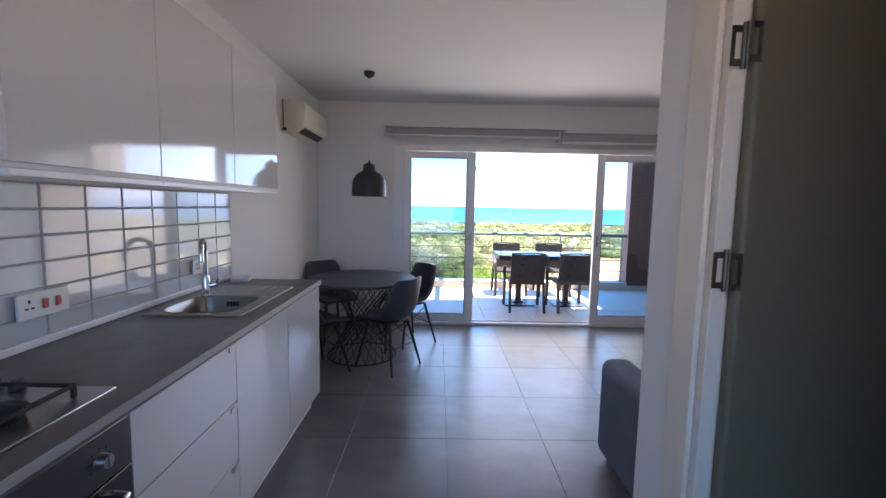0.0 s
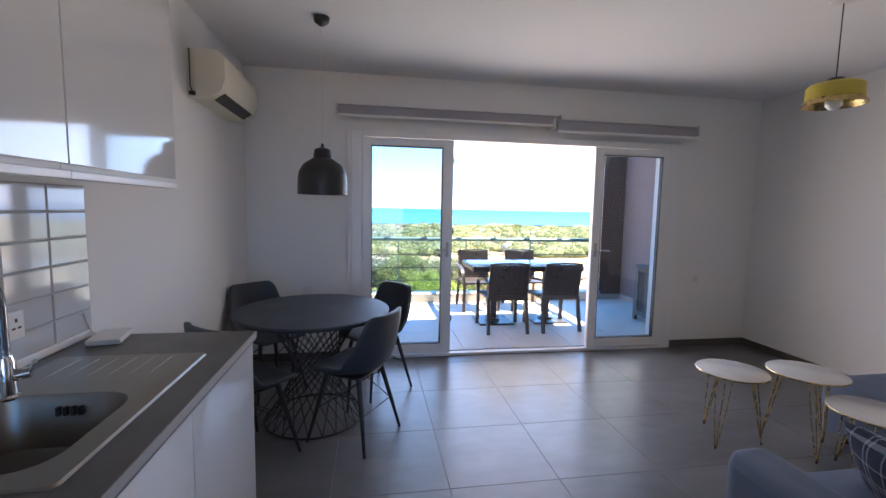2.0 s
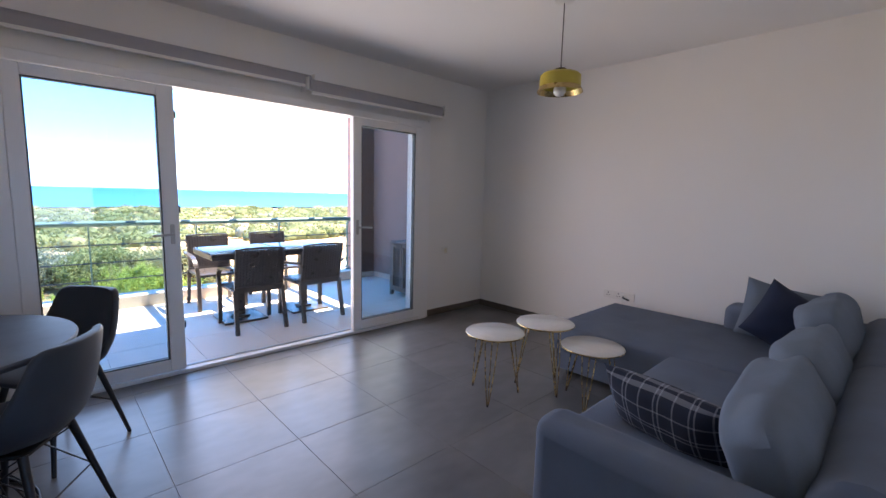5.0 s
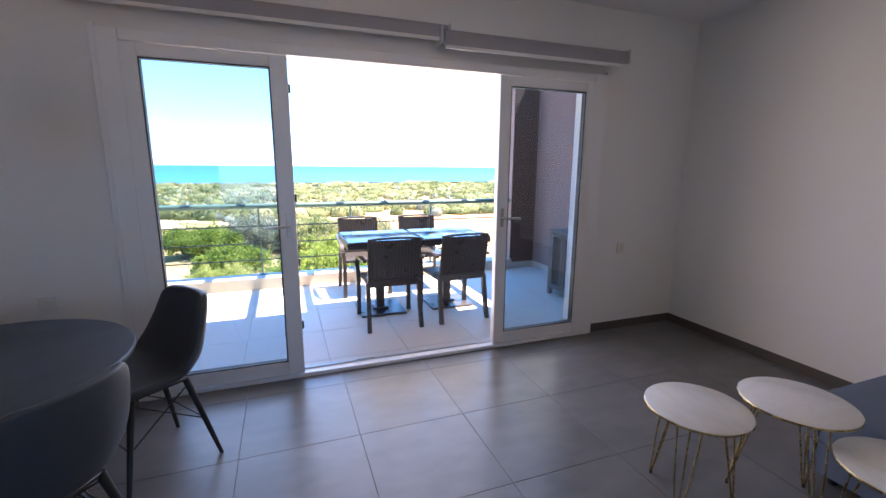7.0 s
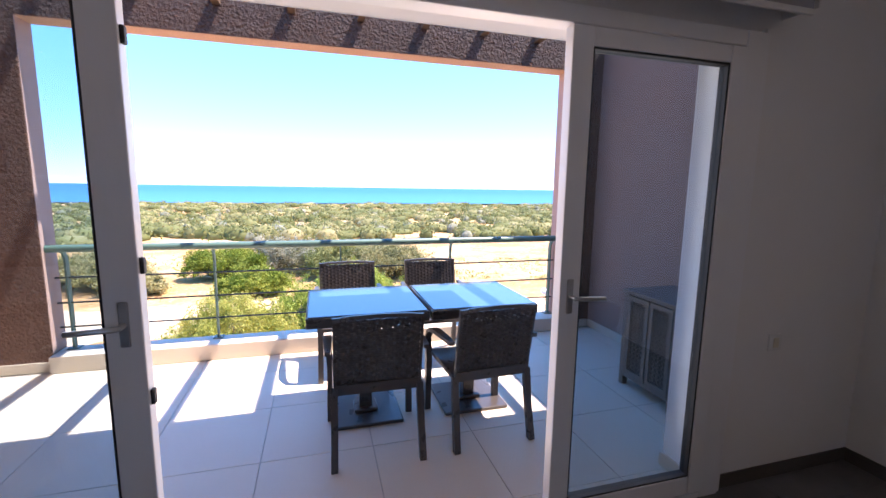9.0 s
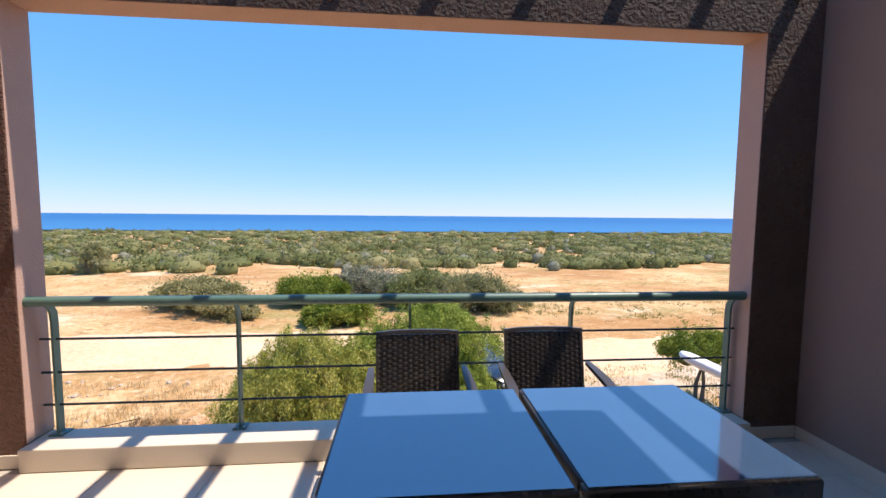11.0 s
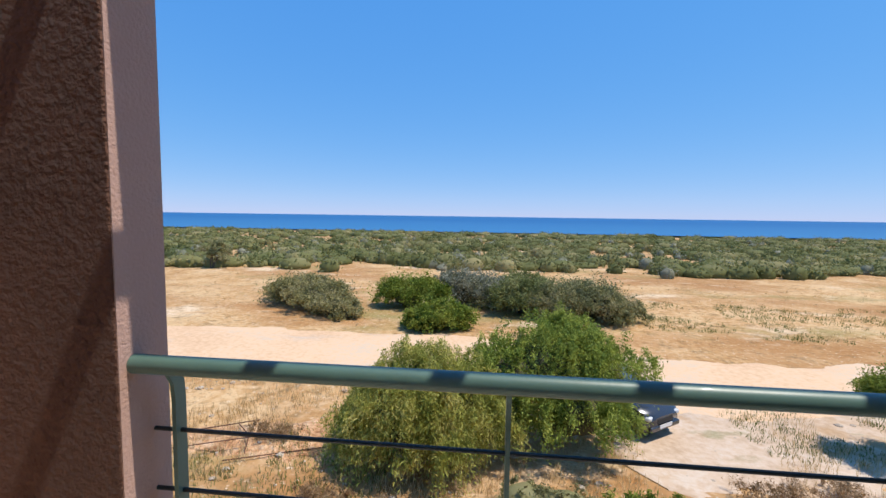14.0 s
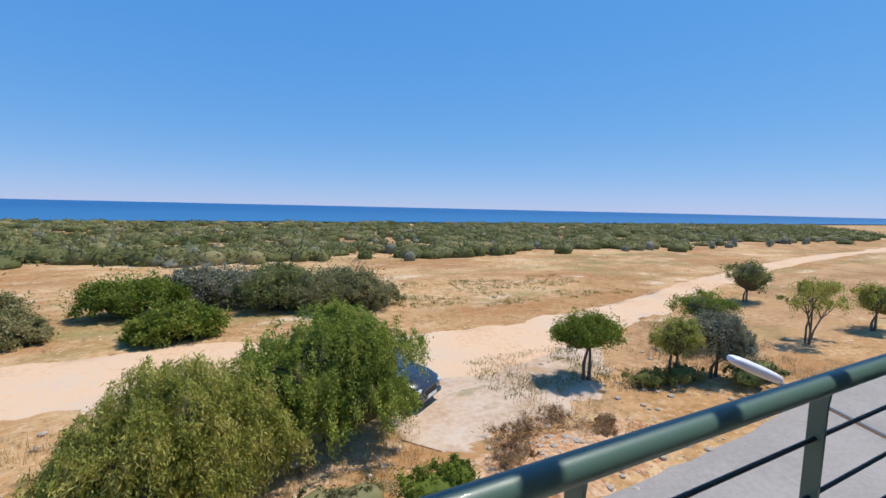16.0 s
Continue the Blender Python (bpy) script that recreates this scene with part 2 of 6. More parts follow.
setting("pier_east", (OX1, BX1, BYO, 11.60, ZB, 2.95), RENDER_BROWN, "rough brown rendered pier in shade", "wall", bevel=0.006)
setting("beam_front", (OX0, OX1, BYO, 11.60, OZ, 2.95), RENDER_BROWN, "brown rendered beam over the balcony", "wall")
setting("trim_west", (OX0, OX0 + 0.004, BYO + 0.006, 11.60, ZB + 0.14, OZ), RENDER_PINK, "pink rendered reveal", "trim")
setting("trim_east", (OX1 - 0.004, OX1, BYO + 0.006, 11.60, ZB + 0.14, OZ), RENDER_PINK, "pink rendered reveal", "trim")
# Pinker colour under the beam stands in for light bounced off the floor.
setting("trim_head", (OX0, OX1, BYO + 0.006, 11.60, OZ - 0.004, OZ), RENDER_PINK, "beam soffit painted pinker as if lit from below", "trim")
bm = bmesh.new()
add_box(bm, BX0 - 0.2, 1.98, YW + 0.2, 10.25, 2.62, 2.95)
add_box(bm, 1.98, BX1 + 0.2, YW + 0.2, 9.80, 2.62, 2.95)
tagged(part("ceiling_balcony", bm, SLAB_PAINT, smooth=False), "pale balcony soffit", "ceiling", kind="structure")
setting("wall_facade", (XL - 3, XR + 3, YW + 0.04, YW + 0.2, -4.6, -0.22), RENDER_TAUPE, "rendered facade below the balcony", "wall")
setting("wall_parapet", (BX0 - 0.2, BX1 + 0.2, 11.595, 11.62, -0.22, ZB + 0.0), RENDER_PINK, "rendered slab edge", "wall")
curb = setting("kerb", (OX0, OX1, 11.34, 11.59, ZB, 0.135), STONE, "limestone kerb under the railing", "kerb", bevel=0.006)

# ---- land and sea ----
def land(x, y):
    z = -4.62
    if y > 58:
        z -= 1.75 * min((y - 58) / 130, 1)
    if y > 27:
        w = min((y - 27) / 25, 1)
        z += w * 0.35 * noise.noise((x * 0.045, y * 0.06, 1.7)) + 0.12 * w * noise.noise((x * 0.2, y * 0.2, 4.2))
    if y > 192:
        z -= 2.4 * min((y - 192) / 60, 1.0)
    z += 0.42 * math.exp(-((x - 5.6) / 2.4) ** 2 - ((y - 18.3) / 1.0) ** 2) + 0.30 * math.exp(-((x + 5.6) / 2.2) ** 2 - ((y - 20.6) / 1.1) ** 2)
    if 12 < y <= 30:
        z += 0.05 * noise.noise((x * 0.5, y * 0.5, 0.3))
    return z


def pos_node(nt):
    return nt.nodes.new("ShaderNodeNewGeometry").outputs["Position"]


def ground_mat(name, stops, scale, fine, rough=0.95, bump=0.3, bump_dist=0.05):
    m = bpy.data.materials.new(name)
    m.use_nodes = True
    nt = m.node_tree
    L = nt.links.new
    p = pos_node(nt)
    a, b = nt.nodes.new("ShaderNodeTexNoise"), nt.nodes.new("ShaderNodeTexNoise")
    a.inputs["Scale"].default_value, b.inputs["Scale"].default_value = scale, fine
    a.inputs["Detail"].default_value = b.inputs["Detail"].default_value = 8
    a.inputs["Roughness"].default_value = 0.62
    L(p, a.inputs["Vector"]), L(p, b.inputs["Vector"])
    k = nt.nodes.new("ShaderNodeMath")
    k.operation = "MULTIPLY_ADD"
    k.inputs[1].default_value = 0.45
    L(b.outputs[0], k.inputs[0])
    k2 = nt.nodes.new("ShaderNodeMath")
    k2.operation = "MULTIPLY"
    k2.inputs[1].default_value = 0.55
    L(a.outputs[0], k2.inputs[0]), L(k2.outputs[0], k.inputs[2])
    r = nt.nodes.new("ShaderNodeValToRGB")
    while len(r.color_ramp.elements) < len(stops):
        r.color_ramp.elements.new(0.5)
    for e, (at, c) in zip(r.color_ramp.elements, stops):
        e.position, e.color = at, (*c, 1)
    L(k.outputs[0], r.inputs[0])
    bsdf = nt.nodes["Principled BSDF"]
    L(r.outputs[0], bsdf.inputs["Base Color"])
    bsdf.inputs["Roughness"].default_value = rough
    bsdf.inputs["Specular IOR Level"].default_value = 0.1
    bp = nt.nodes.new("ShaderNodeBump")
    bp.inputs["Strength"].default_value, bp.inputs["Distance"].default_value = bump, bump_dist
    L(b.outputs[0], bp.inputs["Height"]), L(bp.outputs[0], bsdf.inputs["Normal"])
    return m


STRAW = ground_mat("dry_grass_sand", [(0.35, (0.34, 0.185, 0.075)), (0.42, (0.45, 0.26, 0.11)), (0.49, (0.54, 0.335, 0.155)), (0.56, (0.62, 0.42, 0.225)), (0.64, (0.50, 0.335, 0.165))], 0.35, 3.2, bump=0.5)


def patches(m, colour, scale, lo, hi, stretch=(1, 1, 1), most=0.8, shift=0.0):
    """Lays ragged patches of another soil or growth over a ground material."""
    nt_ = m.node_tree
    bsdf_ = nt_.nodes["Principled BSDF"]
    before = bsdf_.inputs["Base Color"].links[0].from_socket
    mp_ = nt_.nodes.new("ShaderNodeMapping")
    mp_.inputs["Scale"].default_value = stretch
    mp_.inputs["Location"].default_value = (shift, shift * 0.7, 0)
    nt_.links.new(pos_node(nt_), mp_.inputs[0])
    n_ = nt_.nodes.new("ShaderNodeTexNoise")
    n_.inputs["Scale"].default_value = scale
    n_.inputs["Detail"].default_value = 9
    n_.inputs["Roughness"].default_value = 0.68
    nt_.links.new(mp_.outputs[0], n_.inputs["Vector"])
    k_ = nt_.nodes.new("ShaderNodeMapRange")
    k_.inputs[1].default_value, k_.inputs[2].default_value, k_.inputs[4].default_value = lo, hi, most
    nt_.links.new(n_.outputs[0], k_.inputs[0])
    x_ = nt_.nodes.new("ShaderNodeMix")
    x_.data_type = "RGBA"
    x_.inputs[7].default_value = (*colour, 1)
    nt_.links.new(k_.outputs[0], x_.inputs[0])
    nt_.links.new(before, x_.inputs[6])
    nt_.links.new(x_.outputs[2], bsdf_.inputs["Base Color"])


patches(STRAW, (0.36, 0.175, 0.065), 0.10, 0.44, 0.60, (0.6, 1, 1), 0.8)
patches(STRAW, (0.215, 0.20, 0.065), 0.13, 0.53, 0.66, (0.5, 1, 1), 0.8, 31)
patches(STRAW, (0.70, 0.54, 0.36), 0.22, 0.57, 0.66, (0.6, 1, 1), 0.85, 77)
patches(STRAW, (0.20, 0.13, 0.06), 1.6, 0.55, 0.66, (1, 1, 1), 0.75, 13)
patches(STRAW, (0.22, 0.14, 0.06), 7.0, 0.55, 0.64, (1, 1, 1), 0.65, 23)
patches(STRAW, (0.74, 0.58, 0.40), 5.0, 0.58, 0.66, (1, 1, 1), 0.7, 51)
DIRT = ground_mat("pale_dirt", [(0.32, (0.56, 0.35, 0.20)), (0.5, (0.69, 0.47, 0.29)), (0.66, (0.60, 0.47, 0.34))], 0.25, 5, bump=0.2)
GREY_DIRT = ground_mat("grey_gravelly_dirt", [(0.34, (0.44, 0.31, 0.20)), (0.5, (0.56, 0.42, 0.30)), (0.62, (0.60, 0.49, 0.38))], 0.5, 6, bump=0.35)
patches(DIRT, (0.50, 0.44, 0.37), 0.25, 0.55, 0.66, (0.5, 1, 1), 0.7, 5)
patches(GREY_DIRT, (0.40, 0.24, 0.11), 0.40, 0.50, 0.64, (1, 1, 1), 0.85, 9)
patches(GREY_DIRT, (0.20, 0.20, 0.075), 0.9, 0.58, 0.68, (0.5, 1, 1), 0.7, 41)
RED_EARTH = ground_mat("orange_rubble_earth", [(0.34, (0.26, 0.12, 0.055)), (0.45, (0.47, 0.25, 0.12)), (0.54, (0.62, 0.38, 0.21)), (0.64, (0.70, 0.52, 0.35))], 0.9, 7, bump=0.9, bump_dist=0.12)
BROWN_EARTH = ground_mat("reddish_brown_earth", [(0.34, (0.24, 0.13, 0.06)), (0.46, (0.37, 0.21, 0.10)), (0.56, (0.46, 0.28, 0.14)), (0.64, (0.55, 0.37, 0.20))], 0.35, 3.5, bump=0.5)
patches(BROWN_EARTH, (0.50, 0.32, 0.15), 0.2, 0.48, 0.62, (0.6, 1, 1), 0.8, 3)
patches(BROWN_EARTH, (0.20, 0.16, 0.06), 0.3, 0.56, 0.68, (0.6, 1, 1), 0.7, 19)
PAVING = ground_mat("grey_concrete", [(0.3, (0.26, 0.24, 0.21)), (0.6, (0.36, 0.33, 0.29))], 0.5, 9, bump=0.1)


def sheet(name, xs, ys, height, material, label, category):
    me = bpy.data.meshes.new(name)
    verts = [(x, y, height(x, y)) for y in ys for x in xs]
    n = len(xs)
    faces = [(j * n + i, j * n + i + 1, (j + 1) * n + i + 1, (j + 1) * n + i) for j in range(len(ys) - 1) for i in range(n - 1)]
    me.from_pydata(verts, [], faces)
    me.polygons.foreach_set("use_smooth", [True] * len(faces))
    me.materials.append(material)
    return tagged(new(name, me), label, category, kind="structure")


gx = [-3000, -1500, -800, -500, -350] + [-250 + 5 * i for i in range(40)] + [-50 + 1.25 * i for i in range(101)] + [75 + 5 * (i + 1) for i in range(35)] + [350, 500, 800, 1500, 3000]
gy = [-60, -20, 0, 8] + [12 + 1.0 * i for i in range(48)] + [60 + 4 * i for i in range(50)] + [262, 290, 340]
sheet("ground", gx, gy, land, STRAW, "dry grassland sloping to a beach", "ground")

# dirt track: a strip along a line of way points, ragged at its edges
def strip(name, way, material, label, category, lift=0.02, steps=8, ragged=0.5):
    pts = [Vector((x, y, 0)) for x, y, w in way]
    verts, faces = [], []
    rows = []
    for a in range(len(way) - 1):
        for s in range(steps):
            u = s / steps
            p = pts[a].lerp(pts[a + 1], u)
            q0, q1 = pts[max(a - 1, 0)], pts[min(a + 2, len(pts) - 1)]
            p = 0.5 * ((2 * pts[a]) + (pts[a + 1] - q0) * u + (2 * q0 - 5 * pts[a] + 4 * pts[a + 1] - q1) * u * u + (3 * pts[a] - q0 - 3 * pts[a + 1] + q1) * u ** 3)
            rows.append((p, way[a][2] * (1 - u) + way[a + 1][2] * u))
    for i, (p, w) in enumerate(rows):
        d = (rows[min(i + 1, len(rows) - 1)][0] - rows[max(i - 1, 0)][0]).normalized()
        side = Vector((-d.y, d.x, 0))
        for k in range(9):
            s = (k - 4) / 4 * w / 2
            if k in (0, 8):
                s += ragged * noise.noise((i * 0.35, k * 3.1, 7)) * 1.6
            q = p + side * s
            verts.append((q.x, q.y, land(q.x, q.y) + (lift + 0.03 if 0 < k < 8 else -0.05)))
    for i in range(len(rows) - 1):
        for k in range(8):
            faces.append((i * 9 + k, i * 9 + k + 1, i * 9 + k + 10, i * 9 + k + 9))
    me = bpy.data.meshes.new(name)
    me.from_pydata(verts, [], faces)
    me.polygons.foreach_set("use_smooth", [True] * len(faces))
    me.materials.append(material)
    return tagged(new(name, me), label, category, kind="structure")


strip("road", [(-90, 27.5, 6), (-40, 28, 6), (-16, 28.4, 6.2), (-6, 28.9, 5.8), (1, 28.0, 6.5), (7, 26.4, 6.5), (14, 27.4, 4.5), (24, 29.9, 3.4), (42, 35.2, 3.0), (70, 41, 3), (120, 47, 3)], DIRT, "pale sandy dirt track", "road", steps=14, ragged=1.1)
strip("road_spur", [(3.0, 20.4, 1.5), (4.6, 21.6, 4.4), (6.8, 22.4, 5.6), (9.0, 23.4, 6.0), (11.5, 24.6, 4.5), (14, 26.4, 2.0)], GREY_DIRT, "pale trodden parking ground", "road", lift=0.0, ragged=1.4)
strip("field_earth", [(12, 22.4, 2), (17, 23.2, 6), (27, 24.4, 9), (46, 27.5, 12), (75, 32, 14)], BROWN_EARTH, "bare reddish-brown field earth", "earth", lift=-0.01, ragged=2.5)
strip("earth_bank", [(1.6, 17.5, 0.8), (3.4, 17.9, 2.0), (5.6, 18.3, 2.9), (7.8, 18.5, 2.4), (9.4, 18.5, 0.8)], RED_EARTH, "bank of orange earth and rubble", "earth", lift=0.0, ragged=1.2)
strip("earth_bank_west", [(-9.5, 20.4, 0.8), (-7.4, 20.5, 1.8), (-5.4, 20.6, 2.2), (-3.8, 20.2, 0.8)], RED_EARTH, "bank of pale orange earth", "earth", lift=0.0, ragged=1.2)
strip("pavement", [(3.2, 14.6, 4.6), (12, 15.0, 5.0), (24, 16.0, 5), (60, 18.5, 6)], PAVING, "grey concrete yard", "pavement", lift=0.06, ragged=0.1)

SEA = bpy.data.materials.new("sea_water")
SEA.use_nodes = True
nt = SEA.node_tree
bsdf = nt.nodes["Principled BSDF"]
p = pos_node(nt)
sep = nt.nodes.new("ShaderNodeSeparateXYZ")
nt.links.new(p, sep.inputs[0])
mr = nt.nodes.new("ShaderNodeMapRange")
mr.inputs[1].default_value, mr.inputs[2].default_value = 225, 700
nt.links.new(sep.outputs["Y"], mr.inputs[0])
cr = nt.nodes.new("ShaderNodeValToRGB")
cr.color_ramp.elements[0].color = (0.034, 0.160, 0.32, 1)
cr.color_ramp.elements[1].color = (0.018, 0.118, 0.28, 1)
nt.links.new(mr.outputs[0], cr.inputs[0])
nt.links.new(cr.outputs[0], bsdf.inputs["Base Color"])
bsdf.inputs["Roughness"].default_value = 0.55
bsdf.inputs["Specular IOR Level"].default_value = 0.12
wv = nt.nodes.new("ShaderNodeTexNoise")
wv.inputs["Scale"].default_value = 0.25
nt.links.new(p, wv.inputs["Vector"])
bp = nt.nodes.new("ShaderNodeBump")
bp.inputs["Strength"].default_value = 0.5
nt.links.new(wv.outputs[0], bp.inputs["Height"])
nt.links.new(bp.outputs[0], bsdf.inputs["Normal"])
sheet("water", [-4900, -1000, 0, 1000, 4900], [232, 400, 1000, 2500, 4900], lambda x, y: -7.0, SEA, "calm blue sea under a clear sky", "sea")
# ---- more materials ----
GLOSS_WHITE = mat("white_gloss_lacquer", (0.64, 0.635, 0.62), 0.07, vary=0.02, scale=2, bump=0.0, coat=0.6)
CARCASS = mat("white_melamine", (0.76, 0.76, 0.75), 0.4, vary=0.04, scale=3, bump=0)
WORKTOP = mat("grey_laminate", (0.115, 0.108, 0.10), 0.34, vary=0.3, scale=9, fine=160, bump=0.04, bump_dist=0.002)
BOWL_STEEL = mat("dull_sink_steel", (0.30, 0.28, 0.25), 0.36, metal=1.0, vary=0.06, scale=4, bump=0)
EDGE_GREY = mat("grey_edge_strip", (0.33, 0.32, 0.31), 0.35, vary=0.05, scale=3, bump=0)
PANEL_GREY = mat("dark_grey_metal", (0.10, 0.10, 0.105), 0.32, metal=0.7, vary=0.05, scale=3, fine=200, bump=0)
STEEL = mat("brushed_steel", (0.46, 0.45, 0.43), 0.28, metal=1.0, vary=0.03, scale=3, fine=200, bump=0)
CHROME = mat("chrome", (0.75, 0.75, 0.76), 0.08, metal=1.0, vary=0.03, bump=0)
BLACK_METAL = mat("black_powder_coat", (0.016, 0.016, 0.017), 0.42, vary=0.15, scale=30, bump=0.02)
BLACK_GLASS = mat("black_oven_glass", (0.012, 0.012, 0.013), 0.06, vary=0.05, bump=0, coat=0.5)
CAST_IRON = mat("cast_iron", (0.02, 0.02, 0.02), 0.7, vary=0.2, bump=0.15)
SPLASH_TILE = mat("white_glazed_tile", (0.56, 0.565, 0.565), 0.06, vary=0.04, scale=5, bump=0.02, bump_dist=0.002, coat=0.5, random_tone=0.08, in_place=True)
SPLASH_GROUT = mat("white_grout", (0.60, 0.60, 0.59), 0.9)
PLASTIC_WHITE = mat("white_plastic", (0.74, 0.73, 0.70), 0.35, vary=0.04, bump=0)
PLASTIC_AGED = mat("aged_white_plastic", (0.72, 0.66, 0.53), 0.4, vary=0.06, scale=3, bump=0)
RED_PLASTIC = mat("red_plastic", (0.45, 0.04, 0.03), 0.4, bump=0)
TABLE_GREY = mat("slate_grey_table_top", (0.054, 0.065, 0.084), 0.5, vary=0.3, scale=6, fine=140, bump=0.03, bump_dist=0.002, spec=0.3)
CHAIR_LEATHER = mat("charcoal_leatherette", (0.045, 0.053, 0.067), 0.5, vary=0.25, scale=7, fine=180, bump=0.15, bump_dist=0.003)
SOFA_CLOTH = mat("grey_sofa_cloth", (0.140, 0.165, 0.213), 0.9, vary=0.22, scale=5, fine=420, bump=0.25, bump_dist=0.004, spec=0.2)
CUSHION_GREY = mat("slate_cushion_cloth", (0.158, 0.191, 0.240), 0.85, vary=0.28, scale=6, fine=420, bump=0.25, bump_dist=0.004, spec=0.25)
CUSHION_NAVY = mat("navy_velvet", (0.010, 0.020, 0.055), 0.8, vary=0.3, scale=6, fine=300, bump=0.2, bump_dist=0.004)
MARBLE = mat("white_marble_laminate", (0.72, 0.69, 0.65), 0.16, vary=0.18, scale=7, fine=25, bump=0.0, coat=0.3, stretch=(1, 3, 1))
BRASS = mat("brushed_gold", (0.56, 0.40, 0.17), 0.26, metal=1.0, vary=0.1, scale=20, bump=0.02)
YELLOW_SHADE = mat("mustard_lacquered_shade", (0.50, 0.40, 0.055), 0.35, vary=0.08, scale=10, bump=0)
BULB = mat("frosted_bulb", (0.75, 0.75, 0.74), 0.25, vary=0.02, bump=0)
BLIND_CLOTH = mat("grey_blind_cloth", (0.34, 0.33, 0.35), 0.8, vary=0.06, scale=8, fine=300, bump=0.1, bump_dist=0.002)
RATTAN = mat("dark_plastic_rattan", (0.068, 0.058, 0.053), 0.28, vary=0.3, scale=14, fine=120, bump=0.1, bump_dist=0.003)
TABLE_GLASS = mat("dark_table_glass", (0.05, 0.105, 0.20), 0.04, vary=0.2, scale=5, bump=0.0)
TABLE_GLASS.node_tree.nodes["Principled BSDF"].inputs["IOR"].default_value = 3.1
OLD_WOOD = mat("weathered_carved_wood", (0.20, 0.165, 0.135), 0.75, vary=0.35, scale=9, fine=70, stretch=(4, 4, 1), bump=0.25)
OLD_WOOD_DARK = mat("dark_fretwork", (0.06, 0.045, 0.035), 0.85, vary=0.3, scale=20, bump=0.3)
HINGE_STEEL = mat("worn_hinge_steel", (0.15, 0.135, 0.11), 0.45, metal=0.8, vary=0.3, scale=40, bump=0.1)
DOOR_GREEN = mat("olive_grey_door_paint", (0.135, 0.125, 0.082), 0.5, vary=0.08, scale=3, fine=80, bump=0.03)
TRIM_WHITE = mat("cream_door_frame", (0.80, 0.73, 0.62), 0.4, vary=0.04, scale=2, bump=0.02)

# tartan cloth: two crossed sets of pale lines on navy
TARTAN = bpy.data.materials.new("navy_tartan")
TARTAN.use_nodes = True
nt = TARTAN.node_tree
tc = nt.nodes.new("ShaderNodeTexCoord")
sx = nt.nodes.new("ShaderNodeSeparateXYZ")
nt.links.new(tc.outputs["Object"], sx.inputs[0])


def line_mask(src, pitch, width, shift):
    a = nt.nodes.new("ShaderNodeMath")
    a.operation = "MULTIPLY_ADD"
    a.inputs[1].default_value, a.inputs[2].default_value = 1 / pitch, shift
    nt.links.new(src, a.inputs[0])
    f = nt.nodes.new("ShaderNodeMath")
    f.operation = "FRACT"
    nt.links.new(a.outputs[0], f.inputs[0])
    c = nt.nodes.new("ShaderNodeMath")
    c.operation = "LESS_THAN"
    c.inputs[1].default_value = width
    nt.links.new(f.outputs[0], c.inputs[0])
    return c.outputs[0]


def node_sum(a, b, clamp=False):
    m = nt.nodes.new("ShaderNodeMath")
    m.operation = "ADD"
    m.use_clamp = clamp
    nt.links.new(a, m.inputs[0])
    nt.links.new(b, m.inputs[1])
    return m.outputs[0]


lines = None
for src, pitch in ((sx.outputs["X"], 0.135), (sx.outputs["Z"], 0.15)):
    for shift in (0.0, 0.13, 0.55):
        one = line_mask(src, pitch, 0.045, shift)
        lines = one if lines is None else node_sum(lines, one)
half = nt.nodes.new("ShaderNodeMath")
half.operation = "MULTIPLY"
half.use_clamp = True
half.inputs[1].default_value = 0.5
nt.links.new(lines, half.inputs[0])
mixc = nt.nodes.new("ShaderNodeMix")
mixc.data_type = "RGBA"
mixc.inputs[6].default_value = (0.012, 0.017, 0.035, 1)
mixc.inputs[7].default_value = (0.27, 0.28, 0.32, 1)
nt.links.new(half.outputs[0], mixc.inputs[0])
nt.links.new(mixc.outputs[2], nt.nodes["Principled BSDF"].inputs["Base Color"])
nt.nodes["Principled BSDF"].inputs["Roughness"].default_value = 0.9


# ---- sliding door ----
def leaf(x0, x1, y, stile_l, stile_r, name, label):
    d = thing(name, label, "door", pose(0, y, 0), kind="structure")
    z0, z1 = 0.04, 2.07
    for nm, dims in (("stile", (x0, x0 + stile_l, 0, 0.055, z0, z1)), ("stile", (x1 - stile_r, x1, 0, 0.055, z0, z1)),
                     ("rail", (x0 + stile_l, x1 - stile_r, 0.001, 0.054, z0, z0 + 0.09)), ("rail", (x0 + stile_l, x1 - stile_r, 0.001, 0.054, z1 - 0.07, z1))):
        box_part(nm, dims, PVC, d, bevel=0.005)
    gx0, gx1, gz0, gz1 = x0 + stile_l, x1 - stile_r, z0 + 0.09, z1 - 0.07
    bm = bmesh.new()
    for dims in ((gx0, gx0 + 0.008, 0.006, 0.05, gz0, gz1), (gx1 - 0.008, gx1, 0.006, 0.05, gz0, gz1), (gx0 + 0.008, gx1 - 0.008, 0.006, 0.05, gz0, gz0 + 0.008), (gx0 + 0.008, gx1 - 0.008, 0.006, 0.05, gz1 - 0.008, gz1)):
        add_box(bm, *dims)
    part("gasket", bm, GASKET, d, "black rubber gasket", smooth=False)
    pane = box_part("pane", (gx0 + 0.008, gx1 - 0.008, 0.024, 0.03, gz0 + 0.008, gz1 - 0.008), GLASS, d, "clear glass pane", bevel=0)
    pane.visible_shadow = False
    return d


